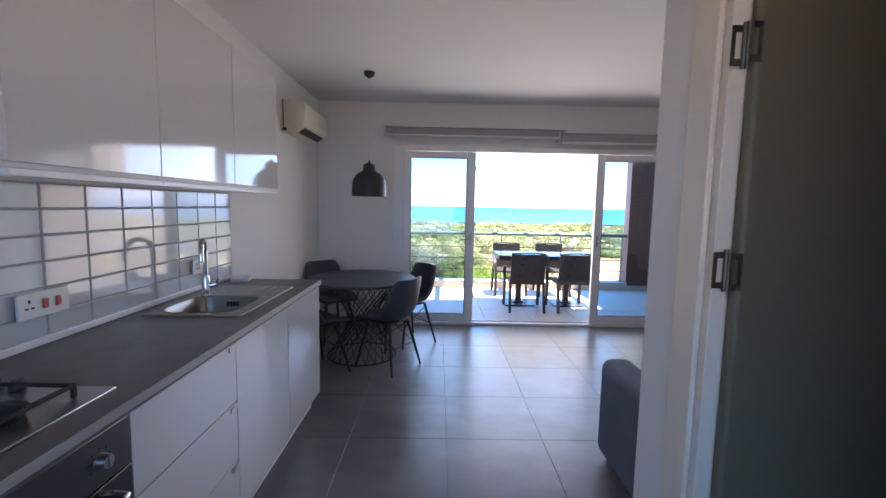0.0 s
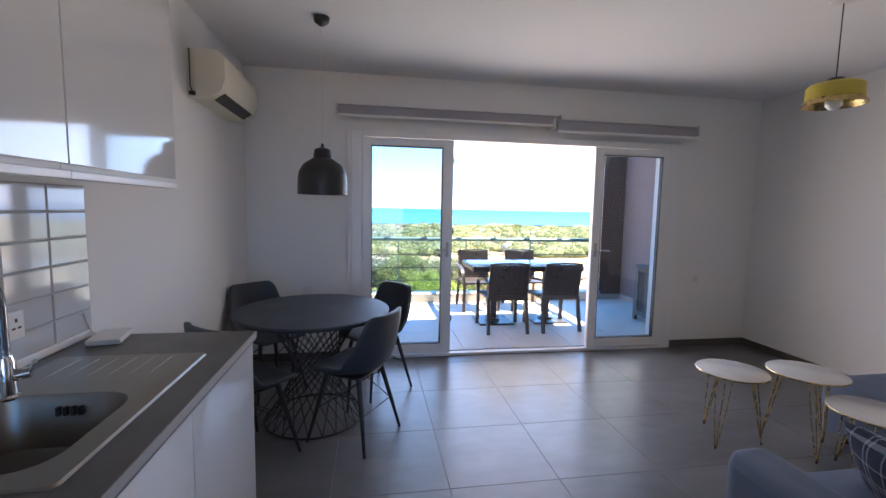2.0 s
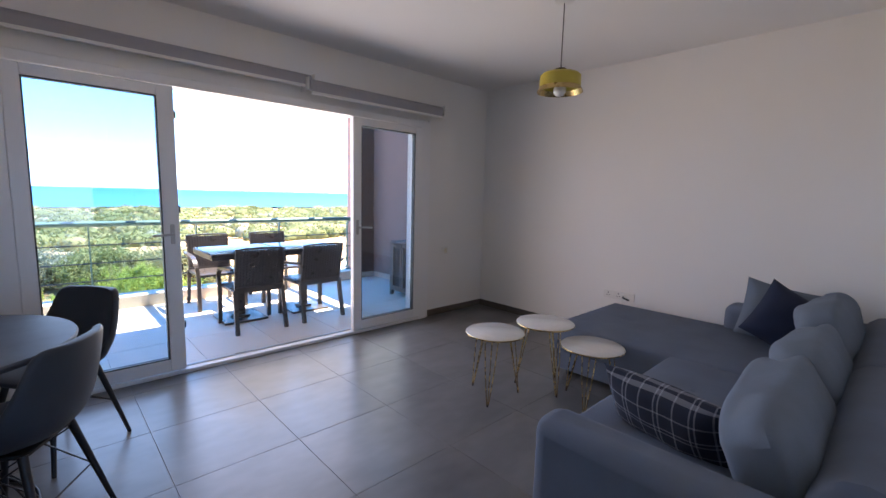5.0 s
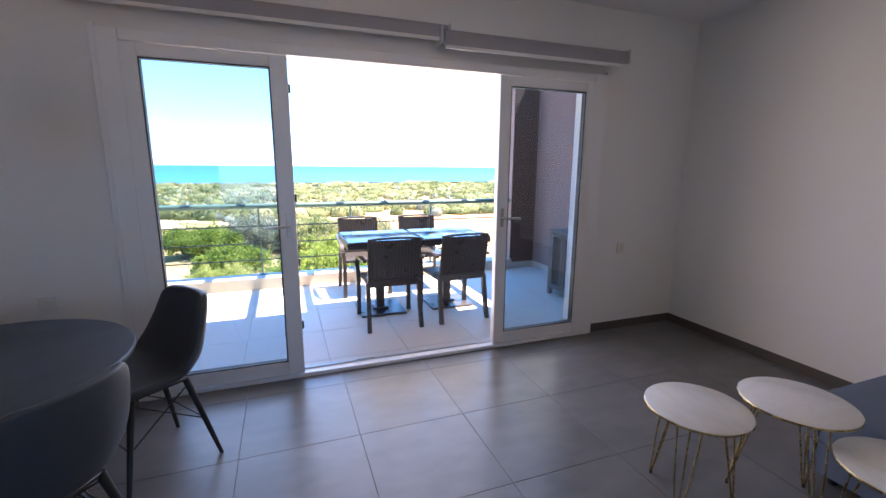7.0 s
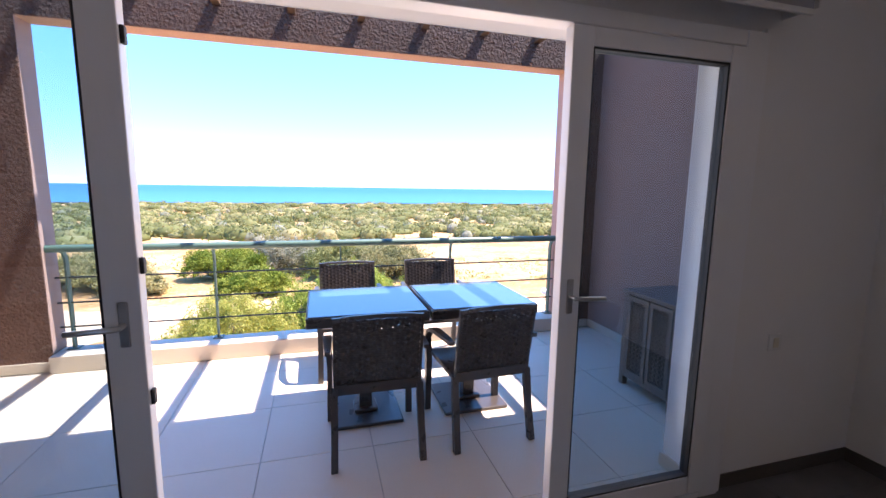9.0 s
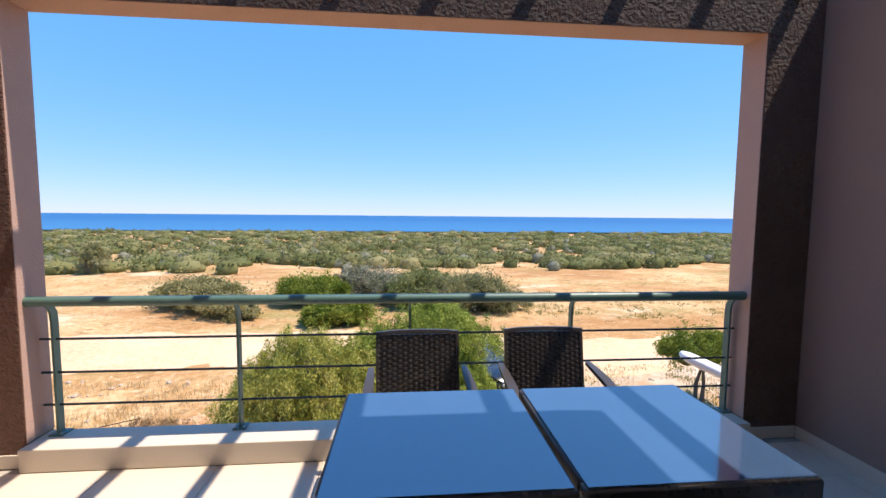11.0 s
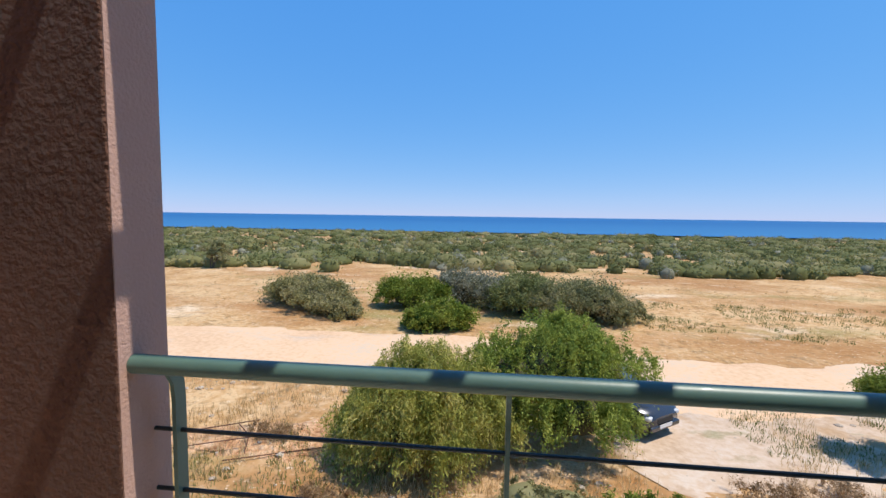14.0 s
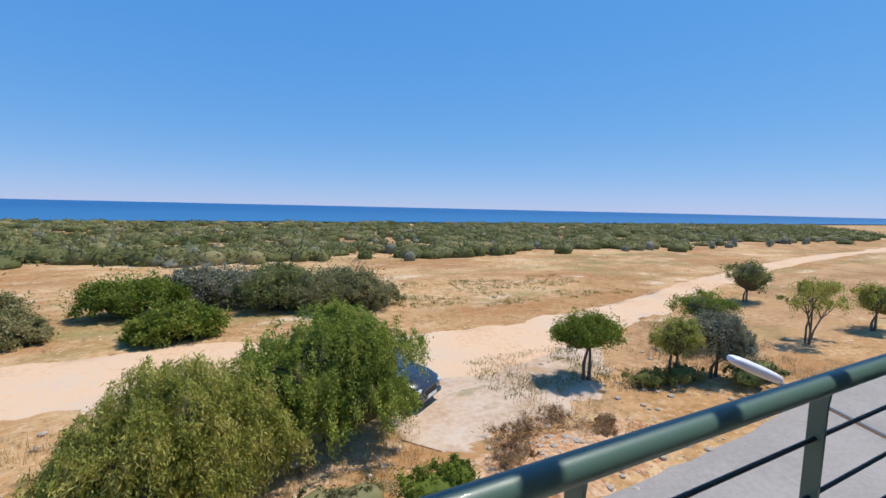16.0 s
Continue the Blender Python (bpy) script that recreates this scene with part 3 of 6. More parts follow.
frame_ob = thing("window_frame", "white plastic frame of the sliding balcony door", "door frame", kind="structure")
for nm, dims in (("jamb", (DX0 - 0.03, -1.13, 8.952, 9.04, 0, DZ)), ("jamb", (1.97, DX1 + 0.03, 8.952, 9.04, 0, DZ)),
                 ("head", (-1.13, 1.97, 8.952, 9.04, 2.075, DZ)), ("threshold", (-1.13, 1.97, 8.952, 9.04, 0.0, 0.03))):
    box_part(nm, dims, PVC, frame_ob, bevel=0.006)
for yy in (9.012,):
    box_part("track", (-1.13, 1.97, yy, yy + 0.01, 0.03, 0.042), STEEL, frame_ob, "thin metal sliding track", bevel=0)
for x0, x1 in ((DX0 - 0.06, DX0 - 0.03), (DX1 + 0.03, DX1 + 0.055)):
    box_part("architrave", (x0, x1, 8.962, 8.985, 0, DZ + 0.02), PVC, frame_ob, bevel=0.004)
for nm, dims in (("trim_reveal_west", (DX0, -1.15, 9.041, 9.21, 0, DZ)), ("trim_reveal_east", (1.99, DX1, 9.041, 9.21, 0, DZ)), ("trim_reveal_head", (-1.15, 1.99, 9.041, 9.21, 2.10, DZ))):
    setting(nm, dims, WALL_PAINT, "white painted outer reveal of the balcony door", "trim")
setting("baseboard_reveal", (1.978, 1.99, 9.045, 9.222, 0, 0.075), BALCONY_TILE, "pale tile skirting at the door reveal", "skirting", bevel=0.002)
left_leaf = leaf(-1.13, -0.288, 8.945, 0.08, 0.10, "door_1", "white framed sliding glass door leaf slid open")
right_leaf = leaf(1.142, 1.97, 8.945, 0.09, 0.082, "door_2", "white framed sliding glass door leaf slid open")
for x, sgn, lf in ((-0.335, -1, left_leaf), (1.185, 1, right_leaf)):
    bm = bmesh.new()
    add_box(bm, x - 0.014, x + 0.014, -0.008, 0.0, 0.98, 1.12, bevel=0.003)
    add_tube(bm, [(x, 0, 1.05), (x, -0.045, 1.05), (x + sgn * 0.02, -0.052, 1.05), (x + sgn * 0.13, -0.052, 1.045)], 0.009, 8)
    part("door_handle", bm, STEEL, lf, "slim metal lever handle")
for z in (0.35, 0.78, 1.2, 1.86):
    box_part("lock_bolt", (-0.289, -0.276, 0.012, 0.034, z, z + 0.05), GASKET, left_leaf, "small black locking bolt", bevel=0.003)

# roller blinds over the door
def roller_blind(x0, x1, y, z, r, label):
    b = thing("roller_blind", label, "blind", pose((x0 + x1) / 2, y, z), group="roller blinds over the door")
    w = (x1 - x0) / 2
    bm = bmesh.new()
    add_tube(bm, [(-w + 0.02, 0, 0), (w - 0.02, 0, 0)], r, 20)
    part("roll", bm, BLIND_CLOTH, b, "rolled grey cloth")
    for s in (-1, 1):
        box_part("bracket", (s * w - 0.004, s * w + 0.004, -r - 0.003, YW - y, -r - 0.003, r + 0.008), PLASTIC_WHITE, b, bevel=0.004)
    box_part("bottom_bar", (-w + 0.025, w - 0.025, -r - 0.004, -r + 0.012, -r - 0.035, -r - 0.012), PLASTIC_WHITE, b, bevel=0.004)
    bm = bmesh.new()
    add_box(bm, -w + 0.03, w - 0.03, -r - 0.001, -r + 0.003, -r - 0.013, 0)
    part("cloth_edge", bm, BLIND_CLOTH, b)
    return b


roller_blind(-1.36, 0.74, 8.93, 2.305, 0.038, "rolled-up grey blind on brackets above the balcony door")
roller_blind(0.66, 2.18, 8.88, 2.255, 0.045, "thicker rolled-up grey blind above the balcony door")

# ---- inner doorway ----
fr = thing("door_frame", "cream wooden frame of an inner doorway", "door frame", kind="structure")
bm = bmesh.new()
add_box(bm, XP - 0.016, XP, DY1 - 0.006, DY1 + 0.105, 0, DH + 0.085, bevel=0.005)
part("casing", bm, TRIM_WHITE, fr)
box_part("casing", (XP - 0.016, XP, DY0 - 0.085, DY0 + 0.006, 0, DH + 0.085), TRIM_WHITE, fr, bevel=0.005)
box_part("casing", (XP - 0.016, XP, DY0 + 0.006, DY1 - 0.006, DH - 0.006, DH + 0.085), TRIM_WHITE, fr, bevel=0.005)
box_part("jamb", (XP, XP + 0.12, DY1 - 0.03, DY1, 0, DH), TRIM_WHITE, fr, bevel=0.003)
box_part("jamb", (XP, XP + 0.12, DY0, DY0 + 0.03, 0, DH), TRIM_WHITE, fr, bevel=0.003)
idoor = thing("door_5", "olive-grey inner door standing wide open", "door", kind="structure")
box_part("door_leaf", (XP + 0.036, XP + 0.895, DY1 - 0.068, DY1 - 0.032, 0.01, DH - 0.01), DOOR_GREEN, idoor, bevel=0.014, seg=5)
for z in (0.25, 1.297, 1.826):
    bm = bmesh.new()
    hx, hy = XP + 0.024, DY1 - 0.042
    add_tube(bm, [(hx, hy, z - 0.052), (hx, hy, z + 0.052)], 0.0055, 10)
    for side, w in ((-1, 0.030), (1, 0.022)):
        x0, x1 = sorted((hx, hx + side * w))
        yy = hy if side < 0 else hy - 0.028
        for z0, z1 in ((z - 0.045, z - 0.030), (z + 0.030, z + 0.045)):
            add_box(bm, x0, x1, yy, yy + 0.003, z0, z1)
        e0, e1 = (x0, x0 + 0.009) if side < 0 else (x1 - 0.009, x1)
        add_box(bm, e0, e1, yy, yy + 0.003, z - 0.030, z + 0.030)
    part("hinge", bm, HINGE_STEEL, idoor, "worn steel butterfly hinge", smooth=False)

# ---- kitchen ----
FX, EY = -1.522, 6.79            # front and end of the worktop
UN = [EY - 0.61 * i for i in range(7)]


def base_unit(y0, y1, name, label, category, fronts, top=0.875):
    u = thing(name, label, category, pose(0, y0, 0), group="kitchen base units")
    w = y1 - y0
    box_part("body", (XL, FX - 0.035, 0.001, w - 0.001, 0.10, top), CARCASS, u, bevel=0.002)
    box_part("plinth", (XL + 0.05, FX - 0.075, 0.0005, w - 0.0005, 0.0, 0.099), CARCASS, u, "recessed white plinth", bevel=0)
    for z0, z1 in fronts:
        nm = "door" if len(fronts) == 1 else "drawer"
        f = box_part(nm, (FX - 0.034, FX - 0.015, 0.0025, w - 0.0025, z0, z1), GLOSS_WHITE, u, "glossy white front", bevel=0.002)
        if nm == "drawer":
            h = box_part("handle", (FX - 0.0155, FX - 0.010, w - 0.06, w - 0.005, z1 - 0.028, z1 - 0.006), STEEL, f, "small steel grip", bevel=0.002)
    return u


end_unit = base_unit(UN[1], UN[0], "base_cabinet", "glossy white kitchen base cabinet at the worktop's end", "cabinet", [(0.11, 0.868)], 0.73)
box_part("side_panel", (XL, FX - 0.016, UN[0] - UN[1] - 0.0005, UN[0] - UN[1] + 0.012, 0.1, 0.872), GLOSS_WHITE, end_unit, "glossy white end panel", bevel=0.002)
base_unit(UN[2], UN[1], "base_cabinet", "glossy white kitchen base cabinet under the sink", "cabinet", [(0.11, 0.868)], 0.73)
base_unit(UN[3], UN[2], "drawer_cabinet", "glossy white kitchen cabinet with three drawers", "cabinet", [(0.11, 0.36), (0.364, 0.614), (0.618, 0.868)])
base_unit(UN[5], UN[4], "base_cabinet", "glossy white kitchen base cabinet beside the oven", "cabinet", [(0.11, 0.868)])
base_unit(UN[6], UN[5], "base_cabinet", "glossy white kitchen base cabinet near the entrance", "cabinet", [(0.11, 0.868)])
# oven
ov = thing("oven", "built-in oven with dark grey panel and black glass door", "oven", pose(0, UN[4], 0))
w = UN[3] - UN[4]
box_part("body", (XL + 0.03, FX - 0.035, 0.004, w - 0.004, 0.10, 0.872), BLACK_METAL, ov, bevel=0.003)
box_part("control_panel", (FX - 0.034, FX - 0.012, 0.004, w - 0.004, 0.735, 0.868), PANEL_GREY, ov, "dark grey metal control panel", bevel=0.003)
od = box_part("oven_door", (FX - 0.034, FX - 0.012, 0.004, w - 0.004, 0.16, 0.73), BLACK_GLASS, ov, "black glass oven door", bevel=0.003)
box_part("plinth", (XL + 0.05, FX - 0.075, 0.0, w, 0.0, 0.098), CARCASS, ov, bevel=0)
bm = bmesh.new()
add_tube(bm, [(FX - 0.012, 0.07, 0.685), (FX + 0.025, 0.075, 0.685), (FX + 0.03, 0.10, 0.685), (FX + 0.03, w - 0.10, 0.685), (FX + 0.025, w - 0.075, 0.685), (FX - 0.012, w - 0.07, 0.685)], 0.009, 10)
part("handle", bm, STEEL, od, "steel bar handle")
for yy in (0.10, 0.30, 0.50):
    bm = bmesh.new()
    add_tube(bm, [(FX - 0.014, yy, 0.80), (FX + 0.012, yy, 0.80)], 0.020, 18, 0.017)
    add_box(bm, FX + 0.009, FX + 0.0155, yy - 0.003, yy + 0.003, 0.786, 0.816)
    kn = part("knob", bm, STEEL, ov, "round steel knob")
    bm = bmesh.new()
    for k in range(7):
        a = math.radians(-120 + 40 * k)
        add_box(bm, FX - 0.0125, FX - 0.0112, yy + 0.033 * math.sin(a) - 0.002, yy + 0.033 * math.sin(a) + 0.002, 0.80 + 0.033 * math.cos(a) - 0.003, 0.80 + 0.033 * math.cos(a) + 0.003)
    part("marking", bm, GASKET, kn, smooth=False)

# worktop with a hole for the sink
bm = bmesh.new()
yb = YB + 0.42
for dims in ((XL, FX, 6.205, EY, 0.877, 0.915), (XL, FX, yb, 5.805, 0.877, 0.915), (XL, -2.03, 5.805, 6.205, 0.877, 0.915), (-1.655, FX, 5.805, 6.205, 0.877, 0.915)):
    add_box(bm, *dims)
bmesh.ops.remove_doubles(bm, verts=bm.verts[:], dist=0.0005)
wt = tagged(part("worktop", bm, WORKTOP, smooth=False), "dark grey laminate kitchen worktop along the wall", "worktop")
box_part("edge_strip", (FX, FX + 0.004, yb, EY, 0.888, 0.913), EDGE_GREY, wt, "thin pale edge strip", bevel=0.001)
box_part("upstand", (XL, XL + 0.018, yb, EY, 0.9155, 0.945), PVC, wt, "white sealing strip at the wall", bevel=0.005)

# sink with drainer
sk = thing("kitchen_sink", "stainless steel sink with drainer set into worktop", "sink", pose(0, -0.085, 0.916))
bm = bmesh.new()


def rr_loop(x0, x1, y0, y1, r, z, n=6):
    pts = []
    for cx, cy, a0 in ((x1 - r, y1 - r, 0), (x0 + r, y1 - r, 90), (x0 + r, y0 + r, 180), (x1 - r, y0 + r, 270)):
        for k in range(n + 1):
            a = math.radians(a0 + 90 * k / n)
            pts.append((cx + r * math.cos(a), cy + r * math.sin(a), z))
    return pts


add_ring_rows(bm, [rr_loop(-2.02, -1.67, 5.90, 6.28, 0.085, 0.0075), rr_loop(-2.015, -1.675, 5.905, 6.275, 0.08, -0.002), rr_loop(-1.995, -1.695, 5.925, 6.255, 0.07, -0.13), rr_loop(-1.96, -1.73, 5.96, 6.22, 0.05, -0.15), rr_loop(-1.87, -1.82, 6.06, 6.12, 0.02, -0.155)], close_ends=False)
bmesh.ops.holes_fill(bm, edges=[e for e in bm.edges if e.is_boundary and e.verts[0].co.z < -0.15], sides=0)
part("bowl", bm, BOWL_STEEL, sk, "brushed steel bowl")
bm = bmesh.new()
o = rr_loop(-2.07, -1.61, 5.855, 6.60, 0.02, 0.0)
o2 = rr_loop(-2.065, -1.615, 5.86, 6.595, 0.018, 0.0055)
hl = rr_loop(-2.02, -1.67, 5.90, 6.28, 0.085, 0.0075)
add_ring_rows(bm, [o, o2, hl], close_ends=False)
part("rim", bm, BOWL_STEEL, sk, "polished steel rim and drainer plate")
for k in range(6):
    box_part("drainer_rib", (-1.99 + 0.055 * k, -1.9855 + 0.055 * k, 6.34, 6.565, 0.0055, 0.0072), BOWL_STEEL, sk, bevel=0.0008)
bm = bmesh.new()
for k in range(4):
    add_box(bm, -1.868 + 0.018 * k, -1.86 + 0.018 * k, 6.256, 6.268, -0.045, -0.022)
part("overflow", bm, GASKET, sk, "dark overflow slots", smooth=False)
# tap
tp = thing("kitchen_tap", "chrome swan-neck mixer tap on the sink", "tap", pose(-1.985, 6.185, 0.921, 0, 0, -68))
bm = bmesh.new()
add_lathe(bm, [(0.027, 0), (0.027, 0.006), (0.022, 0.012), (0.021, 0.10), (0.016, 0.115)], 24)
part("base", bm, CHROME, tp)
bm = bmesh.new()
arc = [(0, 0, 0.11), (0, 0, 0.24)] + [(0.075 - 0.075 * math.cos(math.radians(a)), 0, 0.24 + 0.075 * math.sin(math.radians(a))) for a in range(20, 181, 20)] + [(0.15, 0, 0.205)]
add_tube(bm, arc, 0.0125, 14)
part("spout", bm, CHROME, tp)
bm = bmesh.new()
add_tube(bm, [(0, 0.018, 0.06), (0, 0.05, 0.064)], 0.016, 14)
add_tube(bm, [(0, 0.045, 0.064), (0.02, 0.06, 0.09), (0.05, 0.07, 0.105)], 0.006, 8)
part("lever", bm, CHROME, tp)

# hob
hb = thing("gas_hob", "steel gas hob with black pan supports on worktop", "hob", pose(0, UN[4] + 0.055, 0.9155))
box_part("plate", (-2.08, -1.60, 0.02, 0.60, 0, 0.008), STEEL, hb, "brushed steel hob plate", bevel=0.003)
for bx, by, r in ((-1.96, 0.17, 0.045), (-1.72, 0.17, 0.035), (-1.96, 0.43, 0.035), (-1.72, 0.40, 0.05)):
    bm = bmesh.new()
    add_lathe(bm, [(r * 0.8, 0.008), (r * 0.8, 0.022), (r, 0.024), (r, 0.036), (r * 0.85, 0.040), (r * 0.3, 0.041)], 24, (bx, by, 0))
    part("burner", bm, CAST_IRON, hb, "black burner cap")
for y0 in (0.055, 0.30):
    bm = bmesh.new()
    for xx in (-2.04, -1.66):
        add_box(bm, xx - 0.005, xx + 0.005, y0, y0 + 0.23, 0.034, 0.044, bevel=0.001)
    for yy in (y0, y0 + 0.115, y0 + 0.23):
        add_box(bm, -2.045, -1.655, yy - 0.005, yy + 0.005, 0.034, 0.044, bevel=0.001)
    for xx in (-2.04, -1.66):
        for yy in (y0, y0 + 0.23):
            add_box(bm, xx - 0.005, xx + 0.005, yy - 0.005, yy + 0.005, 0.008, 0.036)
    part("pan_support", bm, CAST_IRON, hb, "black cast iron pan support")
for k in range(4):
    bm = bmesh.new()
    add_lathe(bm, [(0.019, 0.008), (0.019, 0.018), (0.016, 0.034), (0.014, 0.036)], 18, (-2.02 + 0.06 * k, 0.565, 0))
    part("knob", bm, BLACK_METAL, hb, "black hob knob")

# upper cabinets
UX = -1.813
UU = [6.81, 6.195, 5.58, 4.965]
for a, b in zip(UU[1:], UU):
    u = thing("wall_cabinet", "glossy white handleless kitchen wall cabinet", "cabinet", pose(0, a, 0), group="kitchen wall cabinets")
    box_part("body", (XL, UX - 0.02, 0.001, b - a - 0.001, 1.52, 2.26), CARCASS, u, bevel=0.002)
    box_part("door", (UX - 0.019, UX, 0.002, b - a - 0.002, 1.535, 2.26), GLOSS_WHITE, u, "glossy white door", bevel=0.002)
    box_part("light_rail", (UX - 0.045, UX + 0.004, 0.0, b - a, 1.497, 1.519), PVC, u, "white strip under the doors", bevel=0.003)
u = thing("wall_cabinet", "short glossy white wall cabinet above the hood", "cabinet", pose(0, 4.35, 0), group="kitchen wall cabinets")
box_part("body", (XL, UX - 0.02, 0.001, 0.613, 1.75, 2.26), CARCASS, u, bevel=0.002)
box_part("door", (UX - 0.019, UX, 0.002, 0.612, 1.752, 2.26), GLOSS_WHITE, u, "glossy white door", bevel=0.002)
u = thing("wall_cabinet", "glossy white handleless kitchen wall cabinet near the entrance", "cabinet", pose(0, 3.735, 0), group="kitchen wall cabinets")
box_part("body", (XL, UX - 0.02, 0.001, 0.613, 1.52, 2.26), CARCASS, u, bevel=0.002)
box_part("door", (UX - 0.019, UX, 0.002, 0.612, 1.535, 2.26), GLOSS_WHITE, u, "glossy white door", bevel=0.002)
hd = thing("cooker_hood", "slim steel cooker hood under a wall cabinet", "cooker hood", pose(0, 4.352, 0))
box_part("body", (XL, UX + 0.01, 0, 0.609, 1.695, 1.749), STEEL, hd, bevel=0.006)
box_part("filter", (XL + 0.05, UX - 0.05, 0.05, 0.56, 1.690, 1.696), BLACK_METAL, hd, "dark grease filter", bevel=0)

# sockets over the worktop, remote control
def socket(name, label, m, w, h, holes, switches, red=False):
    s = thing(name, label, "socket", m)
    box_part("plate", (-w / 2, w / 2, -0.012, 0, -h / 2, h / 2), PLASTIC_WHITE, s, bevel=0.004)
    for x in holes:
        bm = bmesh.new()
        for dx, dz, a, b in ((0, 0.016, 0.004, 0.006), (-0.011, -0.008, 0.006, 0.003), (0.011, -0.008, 0.006, 0.003)):
            add_box(bm, x + dx - a, x + dx + a, -0.0135, -0.0119, dz - b, dz + b)
        part("slots", bm, GASKET, s, "dark plug slots", smooth=False)
    for x in switches:
        box_part("switch", (x - 0.010, x + 0.010, -0.018, -0.0115, -0.018, 0.018), RED_PLASTIC if red else PLASTIC_WHITE, s, bevel=0.003)
    return s


FACE_E = pose(0, 0, 0, 0, 0, 90)      # plates that hang on the kitchen wall face +x
socket("wall_socket", "white double socket on the tiled splashback", Matrix.Translation((XL + 0.020, 6.36, 1.06)) @ FACE_E, 0.146, 0.086, (-0.04, 0.04), (-0.005,))
socket("cooker_switch", "white cooker switch plate with red rockers", Matrix.Translation((XL + 0.020, 5.36, 1.07)) @ FACE_E, 0.20, 0.09, (-0.06,), (0.0, 0.05), True)
rm = thing("router_box", "small white plastic box lying on the worktop", "device", pose(-2.03, 6.72, 0.9155, 0, 0, 12))
box_part("case", (-0.055, 0.055, -0.08, 0.08, 0, 0.022), PLASTIC_WHITE, rm, bevel=0.006)
bm = bmesh.new()
add_tube(bm, [(-0.055, 0.05, 0.012), (-0.075, 0.06, 0.02), (-0.088, 0.05, 0.06), (-0.088, 0.03, 0.10)], 0.003, 6)
part("cable", bm, PLASTIC_WHITE, rm)

# ---- air conditioner ----
ac = thing("air_conditioner", "aged white split air conditioner high on the wall", "air conditioner", pose(XL, 8.18, 2.08))
bm = bmesh.new()
prof = [(0, 0.0), (0.12, 0.0), (0.19, 0.05), (0.215, 0.12), (0.21, 0.25), (0.17, 0.285), (0, 0.285)]
add_ring_rows(bm, [[(x, y, z) for x, z in prof] for y in (-0.37, -0.36, 0.36, 0.37)])
part("body", bm, PLASTIC_AGED, ac, "yellowed plastic housing")
bm = bmesh.new()
add_ring_rows(bm, [[(0.125, y, 0.0035), (0.188, y, 0.046), (0.193, y, 0.042), (0.13, y, -0.001)] for y in (-0.30, 0.30)])
part("air_outlet", bm, GASKET, ac, "black outlet slot", smooth=False)
bm = bmesh.new()
add_tube(bm, [(0.02, -0.385, 0.28), (0.02, -0.385, 0.06), (0.03, -0.385, 0.03)], 0.004, 6)
add_lathe(bm, [(0.018, -0.01), (0.018, 0.01)], 12, (0.03, -0.385, 0.02))
part("cable", bm, GASKET, ac, "thin dark cable")

# ---- black pendant over the dining table ----
PX, PY = -1.363, 7.87
bp_ = thing("pendant_lamp", "black metal dome pendant hanging over the dining table", "pendant lamp", pose(PX, PY, 0))
bm = bmesh.new()
add_lathe(bm, [(0.012, 2.575), (0.045, 2.60), (0.052, 2.63), (0.05, 2.6495)], 24)
part("ceiling_rose", bm, BLACK_METAL, bp_)
bm = bmesh.new()
add_tube(bm, [(0, 0, 1.86), (0, 0, 2.58)], 0.0022, 6)
part("cord", bm, BULB, bp_, "thin pale cord")
bm = bmesh.new()
prof = [(0.006, 1.87), (0.012, 1.845), (0.03, 1.84), (0.05, 1.83), (0.056, 1.80), (0.058, 1.775), (0.075, 1.765), (0.12, 1.735), (0.148, 1.69), (0.156, 1.64), (0.158, 1.56), (0.158, 1.54), (0.153, 1.54), (0.151, 1.64), (0.14, 1.69), (0.11, 1.725), (0.05, 1.75)]
prof = [(r_, z_ - 0.025) for r_, z_ in prof]
add_lathe(bm, prof, 40, caps=False)
part("shade", bm, BLACK_METAL, bp_, "black metal dome shade")
bm = bmesh.new()
add_lathe(bm, [(0.012, 1.75), (0.018, 1.70), (0.03, 1.665), (0.028, 1.63), (0.012, 1.612)], 18)
part("bulb", bm, BULB, bp_)

# ---- mustard pendant ----
yl = thing("pendant_lamp", "mustard drum pendant with gold rim on black cord", "pendant lamp", pose(1.53, 7.035, 0))
bm = bmesh.new()
add_lathe(bm, [(0.03, 2.61), (0.06, 2.62), (0.065, 2.64), (0.065, 2.6495)], 24)
part("ceiling_rose", bm, PLASTIC_WHITE, yl, "white ceiling rose")
bm = bmesh.new()
add_tube(bm, [(0, 0, 2.20), (0, 0, 2.615)], 0.0035, 6)
part("cord", bm, BLACK_METAL, yl)
bm = bmesh.new()
add_lathe(bm, [(0.008, 2.215), (0.035, 2.21), (0.045, 2.195), (0.045, 2.18)], 24)
part("cap", bm, BLACK_METAL, yl, "black cap")
bm = bmesh.new()
add_lathe(bm, [(0.03, 2.182), (0.115, 2.178), (0.13, 2.165), (0.132, 2.095), (0.128, 2.095), (0.126, 2.16), (0.03, 2.172)], 40, caps=False)
part("shade", bm, YELLOW_SHADE, yl, "mustard yellow drum shade")
bm = bmesh.new()
add_lathe(bm, [(0.1275, 2.096), (0.146, 2.072), (0.148, 2.062), (0.142, 2.062), (0.122, 2.094)], 40, caps=False)
part("rim", bm, BRASS, yl, "polished gold rim")
bm = bmesh.new()
add_lathe(bm, [(0.014, 2.17), (0.02, 2.12), (0.04, 2.085), (0.04, 2.06), (0.025, 2.04), (0.006, 2.034)], 24)
part("bulb", bm, BULB, yl, "white frosted bulb")

